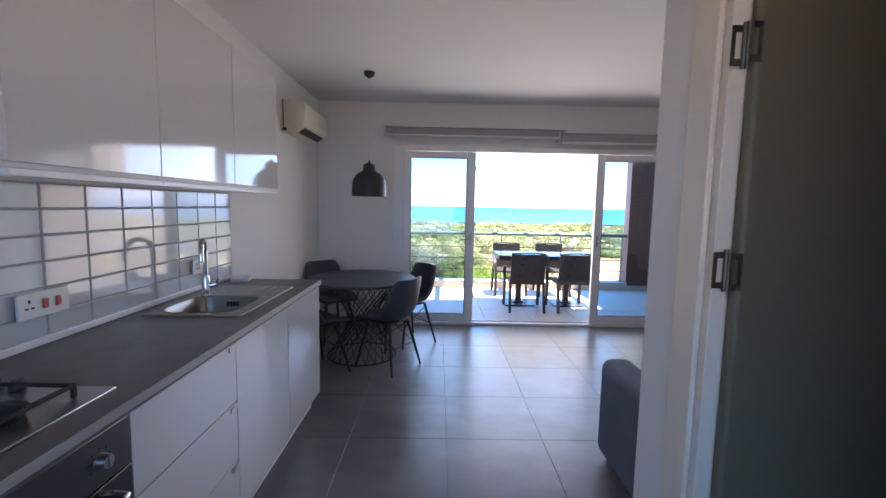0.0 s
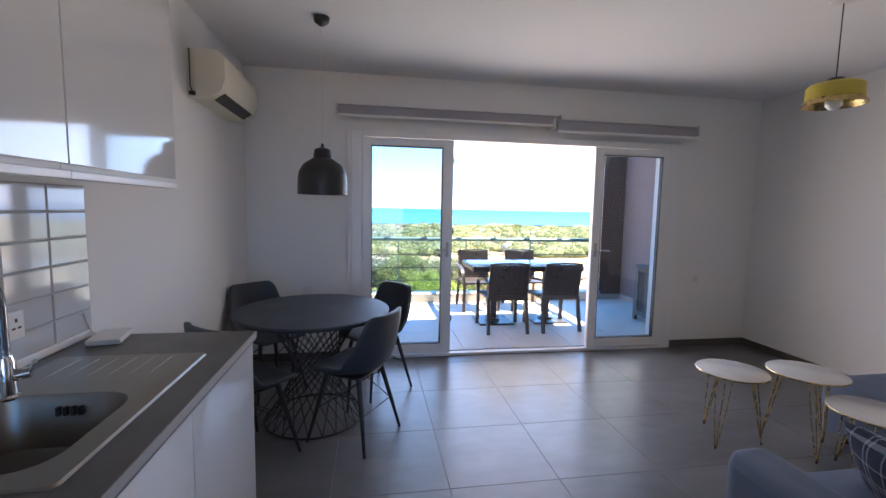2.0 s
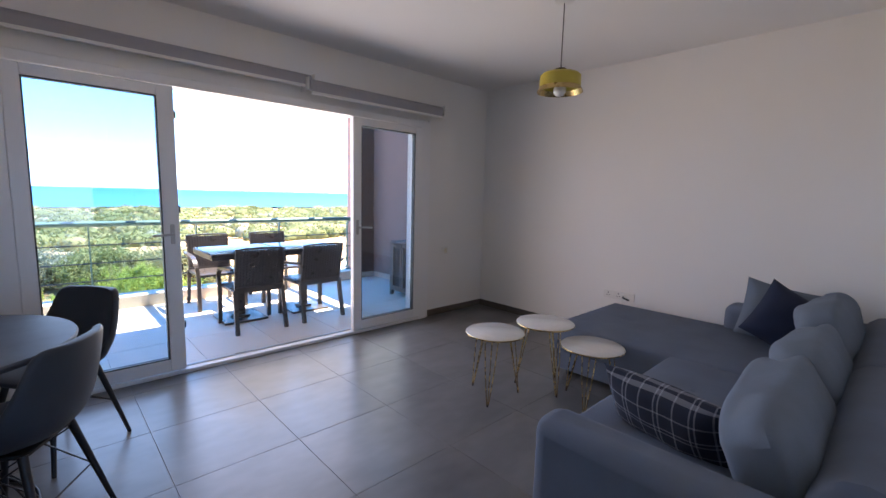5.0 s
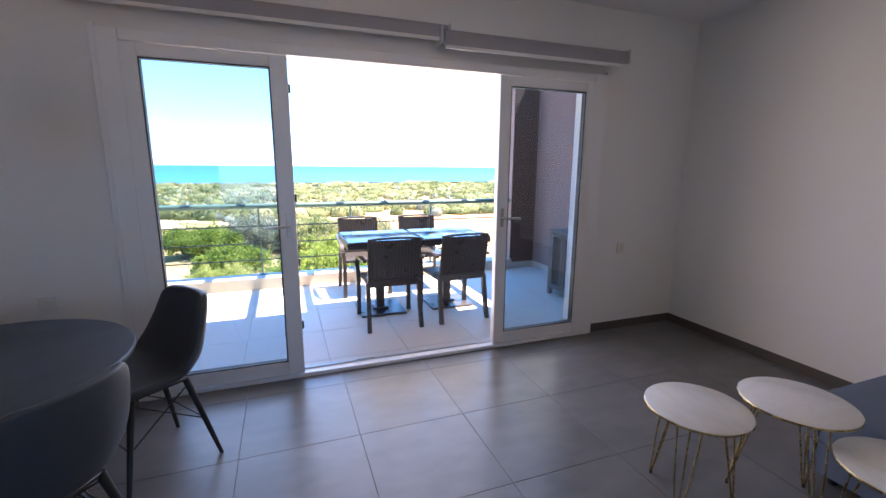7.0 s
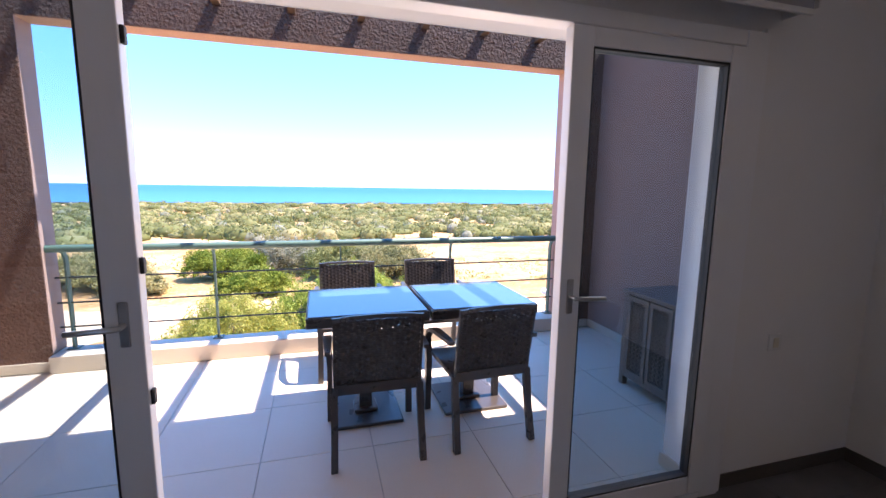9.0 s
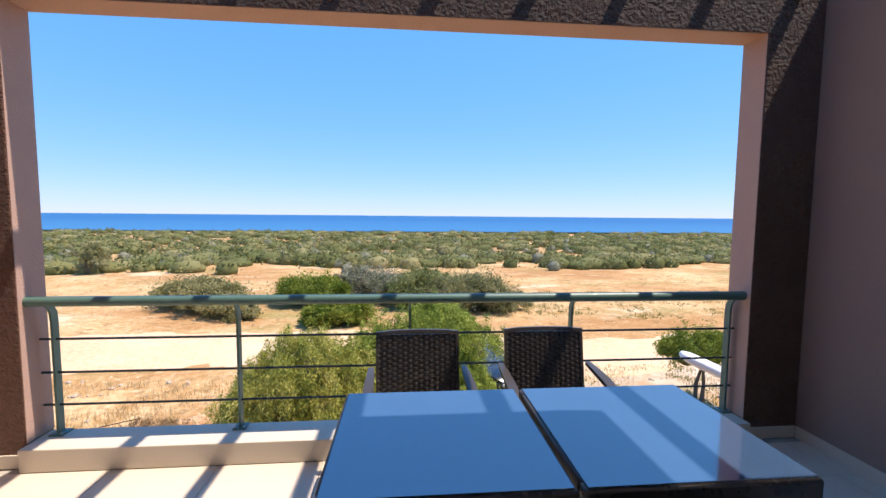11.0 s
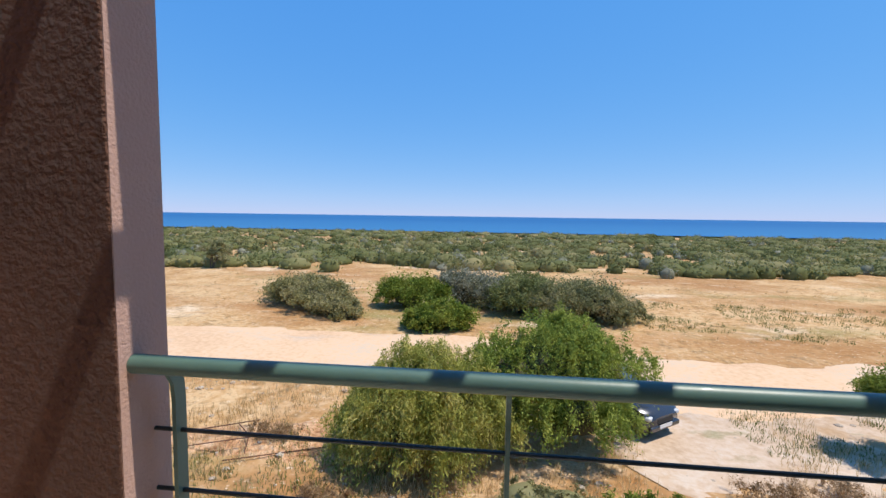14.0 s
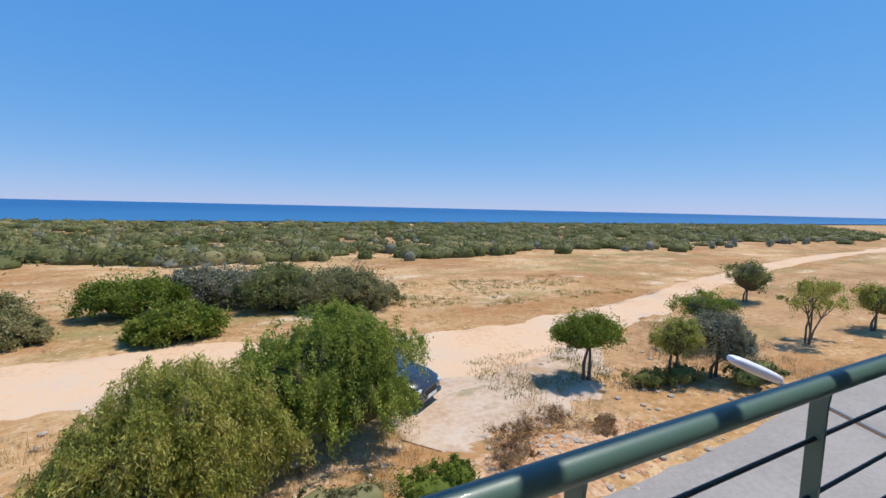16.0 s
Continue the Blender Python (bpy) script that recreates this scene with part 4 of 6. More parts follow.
# ---- dining table and chairs ----
TX, TY = -1.425, 7.875
dt = thing("dining_table", "round slate-grey dining table on a black wire base", "table", pose(TX, TY, 0))
bm = bmesh.new()
add_lathe(bm, [(0.475, 0.722), (0.498, 0.726), (0.502, 0.742), (0.497, 0.75), (0.46, 0.752)], 64)
part("tabletop", bm, TABLE_GREY, dt, "slate-grey round top")
for r, z in ((0.325, 0.008), (0.325, 0.714)):
    ring = [(r * math.cos(2 * math.pi * k / 48), r * math.sin(2 * math.pi * k / 48), z) for k in range(49)]
    bm = bmesh.new()
    add_tube(bm, ring, 0.007, 8)
    part("ring", bm, BLACK_METAL, dt, "black wire ring")
for k in range(24):
    for tw in (1, -1):
        a = 2 * math.pi * k / 24
        b = a + tw * math.radians(128)
        bm = bmesh.new()
        add_tube(bm, [(0.325 * math.cos(a), 0.325 * math.sin(a), 0.008), (0.325 * math.cos(b), 0.325 * math.sin(b), 0.714)], 0.0035, 5)
        part("wire", bm, BLACK_METAL, dt)


def dining_chair():
    c = thing("dining_chair", "charcoal bucket dining chair with splayed black legs", "chair", group="chairs round the dining table")
    # shell: front edge, seat, bend, back
    prof = [(0.20, 0.435, 0.17), (0.215, 0.452, 0.19), (0.15, 0.458, 0.215), (0.03, 0.448, 0.23), (-0.09, 0.445, 0.235), (-0.16, 0.462, 0.235), (-0.205, 0.51, 0.232), (-0.228, 0.58, 0.225), (-0.245, 0.66, 0.212), (-0.258, 0.74, 0.200), (-0.264, 0.785, 0.188), (-0.267, 0.808, 0.170), (-0.268, 0.818, 0.145)]
    rows = []
    n = 13
    for i, (y, z, w) in enumerate(prof):
        row = []
        side = min(max((i - 1) / 4, 0), 1) * (1 - 0.55 * max(0, (i - 7) / 5))
        for k in range(n):
            s = -1 + 2 * k / (n - 1)
            lift = abs(s) ** 2.6
            row.append((s * w, y + 0.085 * lift * side * (1 if i > 4 else 0.2), z + 0.075 * lift * side * (1 if i < 7 else max(0, 1 - (i - 6) / 3))))
        rows.append(row)
    bm = bmesh.new()
    add_ring_rows(bm, rows, closed=False)
    sh = part("shell", bm, CHAIR_LEATHER, c, "charcoal padded bucket seat")
    so = sh.modifiers.new("thick", "SOLIDIFY")
    so.thickness, so.offset = 0.034, 0
    be = sh.modifiers.new("round", "SUBSURF")
    be.levels = be.render_levels = 2
    for sx_ in (-1, 1):
        for y, ye, nm in ((0.11, 0.20, "leg"), (-0.12, -0.215, "leg")):
            bm = bmesh.new()
            add_tube(bm, [(sx_ * 0.125, y, 0.425), (sx_ * 0.205, ye, 0.0)], 0.016, 10, 0.0095)
            part(nm, bm, BLACK_METAL, c, "tapered black leg")
    for y0, y1 in ((0.15, -0.16), (-0.16, 0.15)):
        for sx_ in (-1, 1):
            bm = bmesh.new()
            add_tube(bm, [(sx_ * 0.165, y0, 0.21), (sx_ * 0.135, y1 * 0.8, 0.40)], 0.0035, 6)
            part("brace", bm, BLACK_METAL, c, "thin black wire brace")
    for y in (0.155, -0.165):
        bm = bmesh.new()
        add_tube(bm, [(-0.165, y, 0.21), (0.165, y, 0.21)], 0.0035, 6)
        part("brace", bm, BLACK_METAL, c, "thin black wire brace")
    bm = bmesh.new()
    add_box(bm, -0.13, 0.13, -0.13, 0.12, 0.412, 0.428, bevel=0.004)
    part("seat_frame", bm, BLACK_METAL, c)
    return c


def facing(x, y, dx, dy):
    """Stands a thing whose front is +y at x, y so that it faces dx, dy."""
    return pose(x, y, 0, 0, 0, math.degrees(math.atan2(-dx, dy)))


ch = dining_chair()
ch.matrix_basis = facing(-1.15, 7.60, -0.84, 0.54)
for x, y, dx, dy in ((-1.02, 8.30, -0.78, -0.62), (-1.83, 8.34, 0.68, -0.73), (-1.74, 7.42, 0.66, 0.75)):
    copy_thing(ch, facing(x, y, dx, dy))

# ---- nest of coffee tables ----
def coffee_table(x, y, h, r, spin, label):
    t = thing("coffee_table", label, "table", pose(x, y, 0, 0, 0, spin), group="nest of coffee tables")
    bm = bmesh.new()
    add_lathe(bm, [(r - 0.012, h - 0.018), (r, h - 0.014), (r, h - 0.004), (r - 0.006, h)], 56)
    tp_ = part("tabletop", bm, MARBLE, t, "white marble-patterned top")
    bm = bmesh.new()
    add_lathe(bm, [(r + 0.0005, h - 0.014), (r + 0.002, h - 0.012), (r + 0.002, h - 0.007), (r + 0.0005, h - 0.005)], 56, caps=False)
    part("edge_band", bm, BRASS, tp_, "thin gold edge band")
    for k in range(3):
        a = 2 * math.pi * k / 3
        ca, sa = math.cos(a), math.sin(a)
        bm = bmesh.new()
        pts = []
        for s, zz, rad in ((-0.045, h - 0.019, 0.62), (-0.03, h * 0.5, 0.78), (-0.006, 0.012, 0.94), (0.0, 0.004, 0.95), (0.006, 0.012, 0.94), (0.03, h * 0.5, 0.78), (0.045, h - 0.019, 0.62)):
            pts.append((r * rad * ca - s * sa, r * rad * sa + s * ca, zz))
        add_tube(bm, pts, 0.0034, 7)
        add_tube(bm, [(r * 0.50 * ca, r * 0.50 * sa, h - 0.019), (r * 0.94 * ca, r * 0.94 * sa, 0.006)], 0.0034, 7)
        lg = part("leg", bm, BRASS, t, "gold hairpin leg")
        bm = bmesh.new()
        add_lathe(bm, [(0.005, 0.0), (0.0065, 0.003), (0.0065, 0.016), (0.005, 0.018)], 10, (r * 0.945 * ca, r * 0.945 * sa, 0))
        part("foot_cap", bm, BLACK_METAL, lg, "small black foot cap")
    return t


coffee_table(1.21, 7.23, 0.46, 0.20, 90, "round white marble-topped coffee table with gold hairpin legs")
coffee_table(1.60, 7.09, 0.485, 0.205, 5, "taller round white marble-topped table with gold hairpin legs")
coffee_table(1.63, 6.735, 0.40, 0.205, 80, "lowest round white marble-topped table with gold hairpin legs")

# ---- corner sofa ----
sofa = thing("corner_sofa", "grey cloth corner sofa with chaise and tufted seats", "sofa", pose(0, 0, 0))


def tufted(name, x0, x1, y0, y1, z0, z1, buttons, label):
    bm = bmesh.new()
    nx, ny = max(int((x1 - x0) / 0.05), 4), max(int((y1 - y0) / 0.05), 4)
    add_box(bm, x0, x1, y0, y1, z0, z1, bevel=0.035, seg=4)
    ob = part(name, bm, SOFA_CLOTH, sofa, label)
    bm = bmesh.new()
    grid = []
    for j in range(ny + 1):
        row = []
        for i in range(nx + 1):
            x = x0 + 0.03 + (x1 - x0 - 0.06) * i / nx
            y = y0 + 0.03 + (y1 - y0 - 0.06) * j / ny
            e = min(i, nx - i, j, ny - j)
            z = z1 + (0.0 if e == 0 else 0.006 + 0.014 * min(e / 4, 1))
            for bx, by in buttons:
                d = math.hypot(x - bx, y - by)
                z -= 0.02 * math.exp(-(d / 0.07) ** 2)
            z += 0.003 * noise.noise((x * 5, y * 5, 2.0))
            row.append((x, y, z))
        grid.append(row)
    add_ring_rows(bm, grid, closed=False)
    part("seat_top", bm, SOFA_CLOTH, ob)
    for bx, by in buttons:
        bm = bmesh.new()
        add_lathe(bm, [(0.014, -0.004), (0.012, 0.003), (0.004, 0.006)], 14, (bx, by, z1 + 0.002))
        part("button", bm, SOFA_CLOTH, ob, "cloth-covered button")
    return ob


SB = 5.31
box_part("base", (0.34, 2.86, SB + 0.05, 6.25, 0.05, 0.20), SOFA_CLOTH, sofa, bevel=0.015)
box_part("base", (1.88, 2.90, 6.25, 7.16, 0.05, 0.20), SOFA_CLOTH, sofa, bevel=0.015)
tufted("seat", 0.40, 1.848, SB + 0.2, 6.33, 0.20, 0.405, [(0.78, 6.05), (1.38, 6.05)], "grey tufted seat cushion")
tufted("chaise_seat", 1.853, 2.92, SB + 0.2, 7.20, 0.20, 0.405, [(2.40, 6.82), (2.40, 6.25)], "grey tufted chaise seat")
box_part("armrest", (0.235, 0.415, SB, 6.25, 0.03, 0.595), SOFA_CLOTH, sofa, "rounded grey armrest", bevel=0.06, seg=6)
box_part("armrest", (2.76, 2.99, SB, 6.27, 0.03, 0.60), SOFA_CLOTH, sofa, "rounded grey armrest", bevel=0.06, seg=6)


def sofa_back(x0, x1):
    """A padded back with a sloping front and a broad rounded top."""
    prof = [(0.0, 0.10), (0.0, 0.62), (0.012, 0.665), (0.04, 0.69), (0.085, 0.698), (0.13, 0.688), (0.17, 0.655), (0.195, 0.60), (0.235, 0.40), (0.24, 0.10)]
    bm = bmesh.new()
    rows = []
    for x, f in ((x0, 0.90), (x0 + 0.012, 0.97), (x0 + 0.04, 1.0), (x1 - 0.04, 1.0), (x1 - 0.012, 0.97), (x1, 0.90)):
        rows.append([(x, SB + 0.12 + (y - 0.12) * f, 0.10 + (z - 0.10) * (0.5 + 0.5 * f)) for y, z in prof])
    add_ring_rows(bm, rows)
    part("backrest", bm, SOFA_CLOTH, sofa, "padded grey backrest with a sloping front")


sofa_back(0.418, 1.60)
sofa_back(1.604, 2.756)
for x in (0.32, 1.1, 2.05, 2.9):
    for y in (SB + 0.06, 6.22):
        bm = bmesh.new()
        add_lathe(bm, [(0.02, 0), (0.024, 0.05)], 12, (x, y, 0))
        part("foot", bm, BLACK_METAL, sofa, "short black foot")
for x, y in ((1.95, 7.08), (2.85, 7.08)):
    bm = bmesh.new()
    add_lathe(bm, [(0.02, 0), (0.024, 0.05)], 12, (x, y, 0))
    part("foot", bm, BLACK_METAL, sofa, "short black foot")


def cushion(name, label, material, size, m, e=0.42, seed=1, sag=0.10, group=""):
    c = tagged(new(name, mesh_of(name, soft_box(*size, e=e, n=40, m=18, sag=sag, seed=seed), material)), label, "cushion", group)
    c.matrix_basis = m
    return c


for x, w, h, lean_, turn, seed_ in ((0.83, 0.78, 0.41, -27, 1, 2), (1.53, 0.68, 0.41, -25, -1, 5), (2.18, 0.66, 0.45, -20, -3, 8)):
    cushion("back_cushion", "long plump slate-grey back cushion leaning on the backrest", CUSHION_GREY, (w, 0.22, h), pose(x, SB + 0.285, 0.10 + h * 1.18, lean_, 0, turn), e=0.42, seed=seed_, sag=0.13, group="sofa back cushions")


def throw_pillow(label, material, w, h, t, m, seed):
    """A sewn square pillow: pinched corners, thin seam, plump middle."""
    bm = bmesh.new()
    n = 22
    for side in (1, -1):
        grid = []
        for j in range(n + 1):
            row = []
            for i in range(n + 1):
                u, v = -1 + 2 * i / n, -1 + 2 * j / n
                full = max((1 - abs(u) ** 2.6) * (1 - abs(v) ** 2.6), 0) ** 0.55
                pinch_u, pinch_v = 1 - 0.07 * (1 - v * v) * abs(u) ** 3, 1 - 0.07 * (1 - u * u) * abs(v) ** 3
                wob = 1 + 0.16 * noise.noise((u * 1.7 + seed, v * 1.7, side * 0.7))
                row.append((u * w / 2 * pinch_u, side * (t / 2 * full * wob + 0.003), v * h / 2 * pinch_v))
            grid.append(row)
        add_ring_rows(bm, grid, closed=False)
    bmesh.ops.remove_doubles(bm, verts=bm.verts[:], dist=0.0065)
    c = tagged(new("throw_pillow", mesh_of("throw_pillow", bm, material)), label, "cushion")
    c.matrix_basis = m
    return c


throw_pillow("navy and white tartan pillow against the armrest", TARTAN, 0.50, 0.30, 0.15, pose(0.745, 5.965, 0.535, -26, 0, 80), 3)
throw_pillow("dark navy velvet pillow on the chaise", CUSHION_NAVY, 0.43, 0.41, 0.18, pose(2.50, 5.84, 0.605, -24, 30, -72), 4)
throw_pillow("slate-grey square pillow behind a navy one", CUSHION_GREY, 0.43, 0.43, 0.16, pose(2.70, 5.94, 0.605, -26, 12, -72), 6)

# ---- wall plates in the living room ----
FACE_W = pose(0, 0, 0, 0, 0, -90)
so1 = socket("wall_socket", "white double socket strip on the living room wall", Matrix.Translation((XR, 7.20, 0.455)) @ FACE_W, 0.30, 0.075, (-0.10, 0.0), (-0.05, 0.05))
bm = bmesh.new()
add_tube(bm, [(0.05, -0.012, 0.0), (0.05, -0.03, -0.01), (0.09, -0.03, -0.02), (0.10, -0.012, -0.03)], 0.008, 8)
part("plug", bm, GASKET, so1, "black plug lead")
bm = bmesh.new()
add_tube(bm, [(0.04, -0.008, -0.038), (0.045, -0.008, -0.2), (0.05, -0.01, -0.44)], 0.004, 6)
part("cable", bm, PLASTIC_WHITE, so1, "thin white cable")
sw = thing("wall_switch", "small white blank plate beside the balcony door", "switch", pose(2.38, YW, 0.74))
box_part("plate", (-0.043, 0.043, -0.01, 0, -0.043, 0.043), PLASTIC_WHITE, sw, bevel=0.004)
box_part("switch", (-0.018, 0.018, -0.014, -0.0095, -0.025, 0.025), PLASTIC_AGED, sw, bevel=0.003)
sw2 = thing("wall_switch", "small white blank plate near the dining table", "switch", pose(-1.62, YW, 0.66))
box_part("plate", (-0.043, 0.043, -0.01, 0, -0.043, 0.043), PLASTIC_WHITE, sw2, bevel=0.004)
box_part("switch", (-0.018, 0.018, -0.014, -0.0095, -0.025, 0.025), PLASTIC_WHITE, sw2, bevel=0.003)

# ---- skirting of the living room and balcony ----
for nm, dims, m in (("baseboard_north", (DX1 + 0.06, XR - 0.008, YW - 0.008, YW, 0, 0.075), SKIRTING), ("baseboard_east", (XR - 0.008, XR, YP, YW, 0, 0.075), SKIRTING),
                    ("baseboard_west", (XL, XL + 0.008, EY + 0.02, YW - 0.008, 0, 0.075), SKIRTING), ("baseboard_corner", (XL + 0.008, DX0 - 0.06, YW - 0.008, YW, 0, 0.075), SKIRTING),
                    ("baseboard_partition", (XP, XR - 0.008, YP, YP + 0.008, 0, 0.075), SKIRTING),
                    ("baseboard_balcony_west", (BX0, BX0 + 0.01, YW + 0.2, BYO - 0.01, ZB, ZB + 0.08), STONE), ("baseboard_balcony_east", (BX1 - 0.01, BX1, YW + 0.2, BYO - 0.01, ZB, ZB + 0.08), STONE),
                    ("baseboard_pier_west", (BX0 + 0.01, OX0, BYO - 0.01, BYO, ZB, ZB + 0.08), STONE), ("baseboard_pier_east", (OX1, BX1 - 0.01, BYO - 0.01, BYO, ZB, ZB + 0.08), STONE)):
    setting(nm, dims, m, "tile skirting along the wall", "skirting", bevel=0.002)

# ---- balcony railing ----
RY, RZ = 11.462, 0.962
rail = thing("balcony_railing", "green painted steel balcony railing with thin rods", "railing", pose(0, 0, 0))
bm = bmesh.new()
add_tube(bm, [(OX0 - 0.01, RY, RZ)] + [(OX0 + (OX1 - OX0) * k / 8, RY, RZ) for k in range(1, 8)] + [(OX1 + 0.01, RY, RZ)], 0.030, 20)
part("handrail", bm, RAIL_GREEN, rail, "round green handrail")
PXS = (-1.70, -0.64, 0.42, 1.485, 2.60)
for x in PXS:
    bm = bmesh.new()
    rows = []
    for z, y in ((0.137, 11.535), (0.5, 11.535), (0.83, 11.535), (0.885, 11.53), (0.92, 11.51), (0.94, 11.48)):
        rows.append([(x - 0.007, y - 0.024, z), (x + 0.007, y - 0.024, z), (x + 0.007, y + 0.024, z), (x - 0.007, y + 0.024, z)])
    add_ring_rows(bm, rows)
    po = part("post", bm, RAIL_GREEN, rail, "flat green steel post")
    bm = bmesh.new()
    add_box(bm, x - 0.04, x + 0.04, 11.49, 11.58, 0.135, 0.144, bevel=0.002)
    part("foot_plate", bm, RAIL_GREEN, po)
    for dx in (-0.033, 0.033):
        bm = bmesh.new()
        add_lathe(bm, [(0.007, 0.143), (0.007, 0.152), (0.004, 0.155)], 8, (x + dx * 0.8, 11.505, 0))
        part("bolt", bm, STEEL, po)
for z in (0.315, 0.515, 0.72):
    bm = bmesh.new()
    add_tube(bm, [(OX0, 11.535, z), (OX1, 11.535, z)], 0.0075, 8)
    part("rod", bm, ROD_DARK, rail, "thin dark horizontal rod")
bm = bmesh.new()
add_lathe(bm, [(0.045, 0), (0.045, 0.006)], 20)
part("wall_flange", bm, STONE, rail, "pale mortar collar", at=Matrix.Translation((OX0 - 0.004, RY, RZ)) @ pose(0, 0, 0, 0, 90, 0))

# ---- pergola slats over the open strip of the balcony ----
pg = thing("pergola", "brown timber slats over the balcony's open strip", "pergola")
for k in range(-3, 7):
    x = -0.487 + 0.552 * k
    if BX0 < x < BX1:
        box_part("slat", (x - 0.03, x + 0.03, 9.75, BYO, 2.85, 2.94), SLAT_WOOD, pg, bevel=0.004)

# ---- balcony tables ----
def patio_table(x0, x1, y0, y1):
    h = 0.75
    cx, cy = (x0 + x1) / 2, (y0 + y1) / 2
    w, d = (x1 - x0) / 2, (y1 - y0) / 2
    t = thing("patio_table", "square dark rattan patio table with glass top", "table", pose(cx, cy, ZB), group="patio tables")
    bm = bmesh.new()
    for dims in ((-w, w, -d, -d + 0.05, h - 0.06, h), (-w, w, d - 0.05, d, h - 0.06, h), (-w, -w + 0.05, -d + 0.05, d - 0.05, h - 0.06, h), (w - 0.05, w, -d + 0.05, d - 0.05, h - 0.06, h)):
        add_box(bm, *dims, bevel=0.006)
    part("top_frame", bm, RATTAN, t, "dark rattan edge frame")
    box_part("under_top", (-w + 0.05, w - 0.05, -d + 0.05, d - 0.05, h - 0.035, h - 0.012), RATTAN, t, bevel=0)
    box_part("glass_top", (-w + 0.012, w - 0.012, -d + 0.012, d - 0.012, h + 0.0005, h + 0.006), TABLE_GLASS, t, "dark reflecting glass top", bevel=0)
    box_part("column", (-0.04, 0.04, -0.04, 0.04, 0.03, h - 0.036), RATTAN, t, bevel=0.006)
    box_part("base_plate", (-0.22, 0.22, -0.22, 0.22, 0.0, 0.022), RATTAN, t, "flat square base plate", bevel=0.008)
    box_part("base_hub", (-0.075, 0.075, -0.075, 0.075, 0.022, 0.045), RATTAN, t, bevel=0.008)
    bm = bmesh.new()
    n = 28
    for i in range(n):
        for s in (-1, 1):
            u = -w + 0.03 + (2 * w - 0.06) * i / (n - 1)
            add_box(bm, u - 0.006, u + 0.006, s * (d - 0.025) - 0.017, s * (d - 0.025) + 0.017, h - 0.0005, h + 0.0012)
            v = -d + 0.03 + (2 * d - 0.06) * i / (n - 1)
            add_box(bm, s * (w - 0.025) - 0.017, s * (w - 0.025) + 0.017, v - 0.006, v + 0.006, h - 0.0005, h + 0.0012)
    part("weave", bm, RATTAN, t, "woven border pattern", smooth=False)
    return t


patio_table(0.15, 0.85, 9.86, 10.54)
patio_table(0.865, 1.56, 9.86, 10.54)


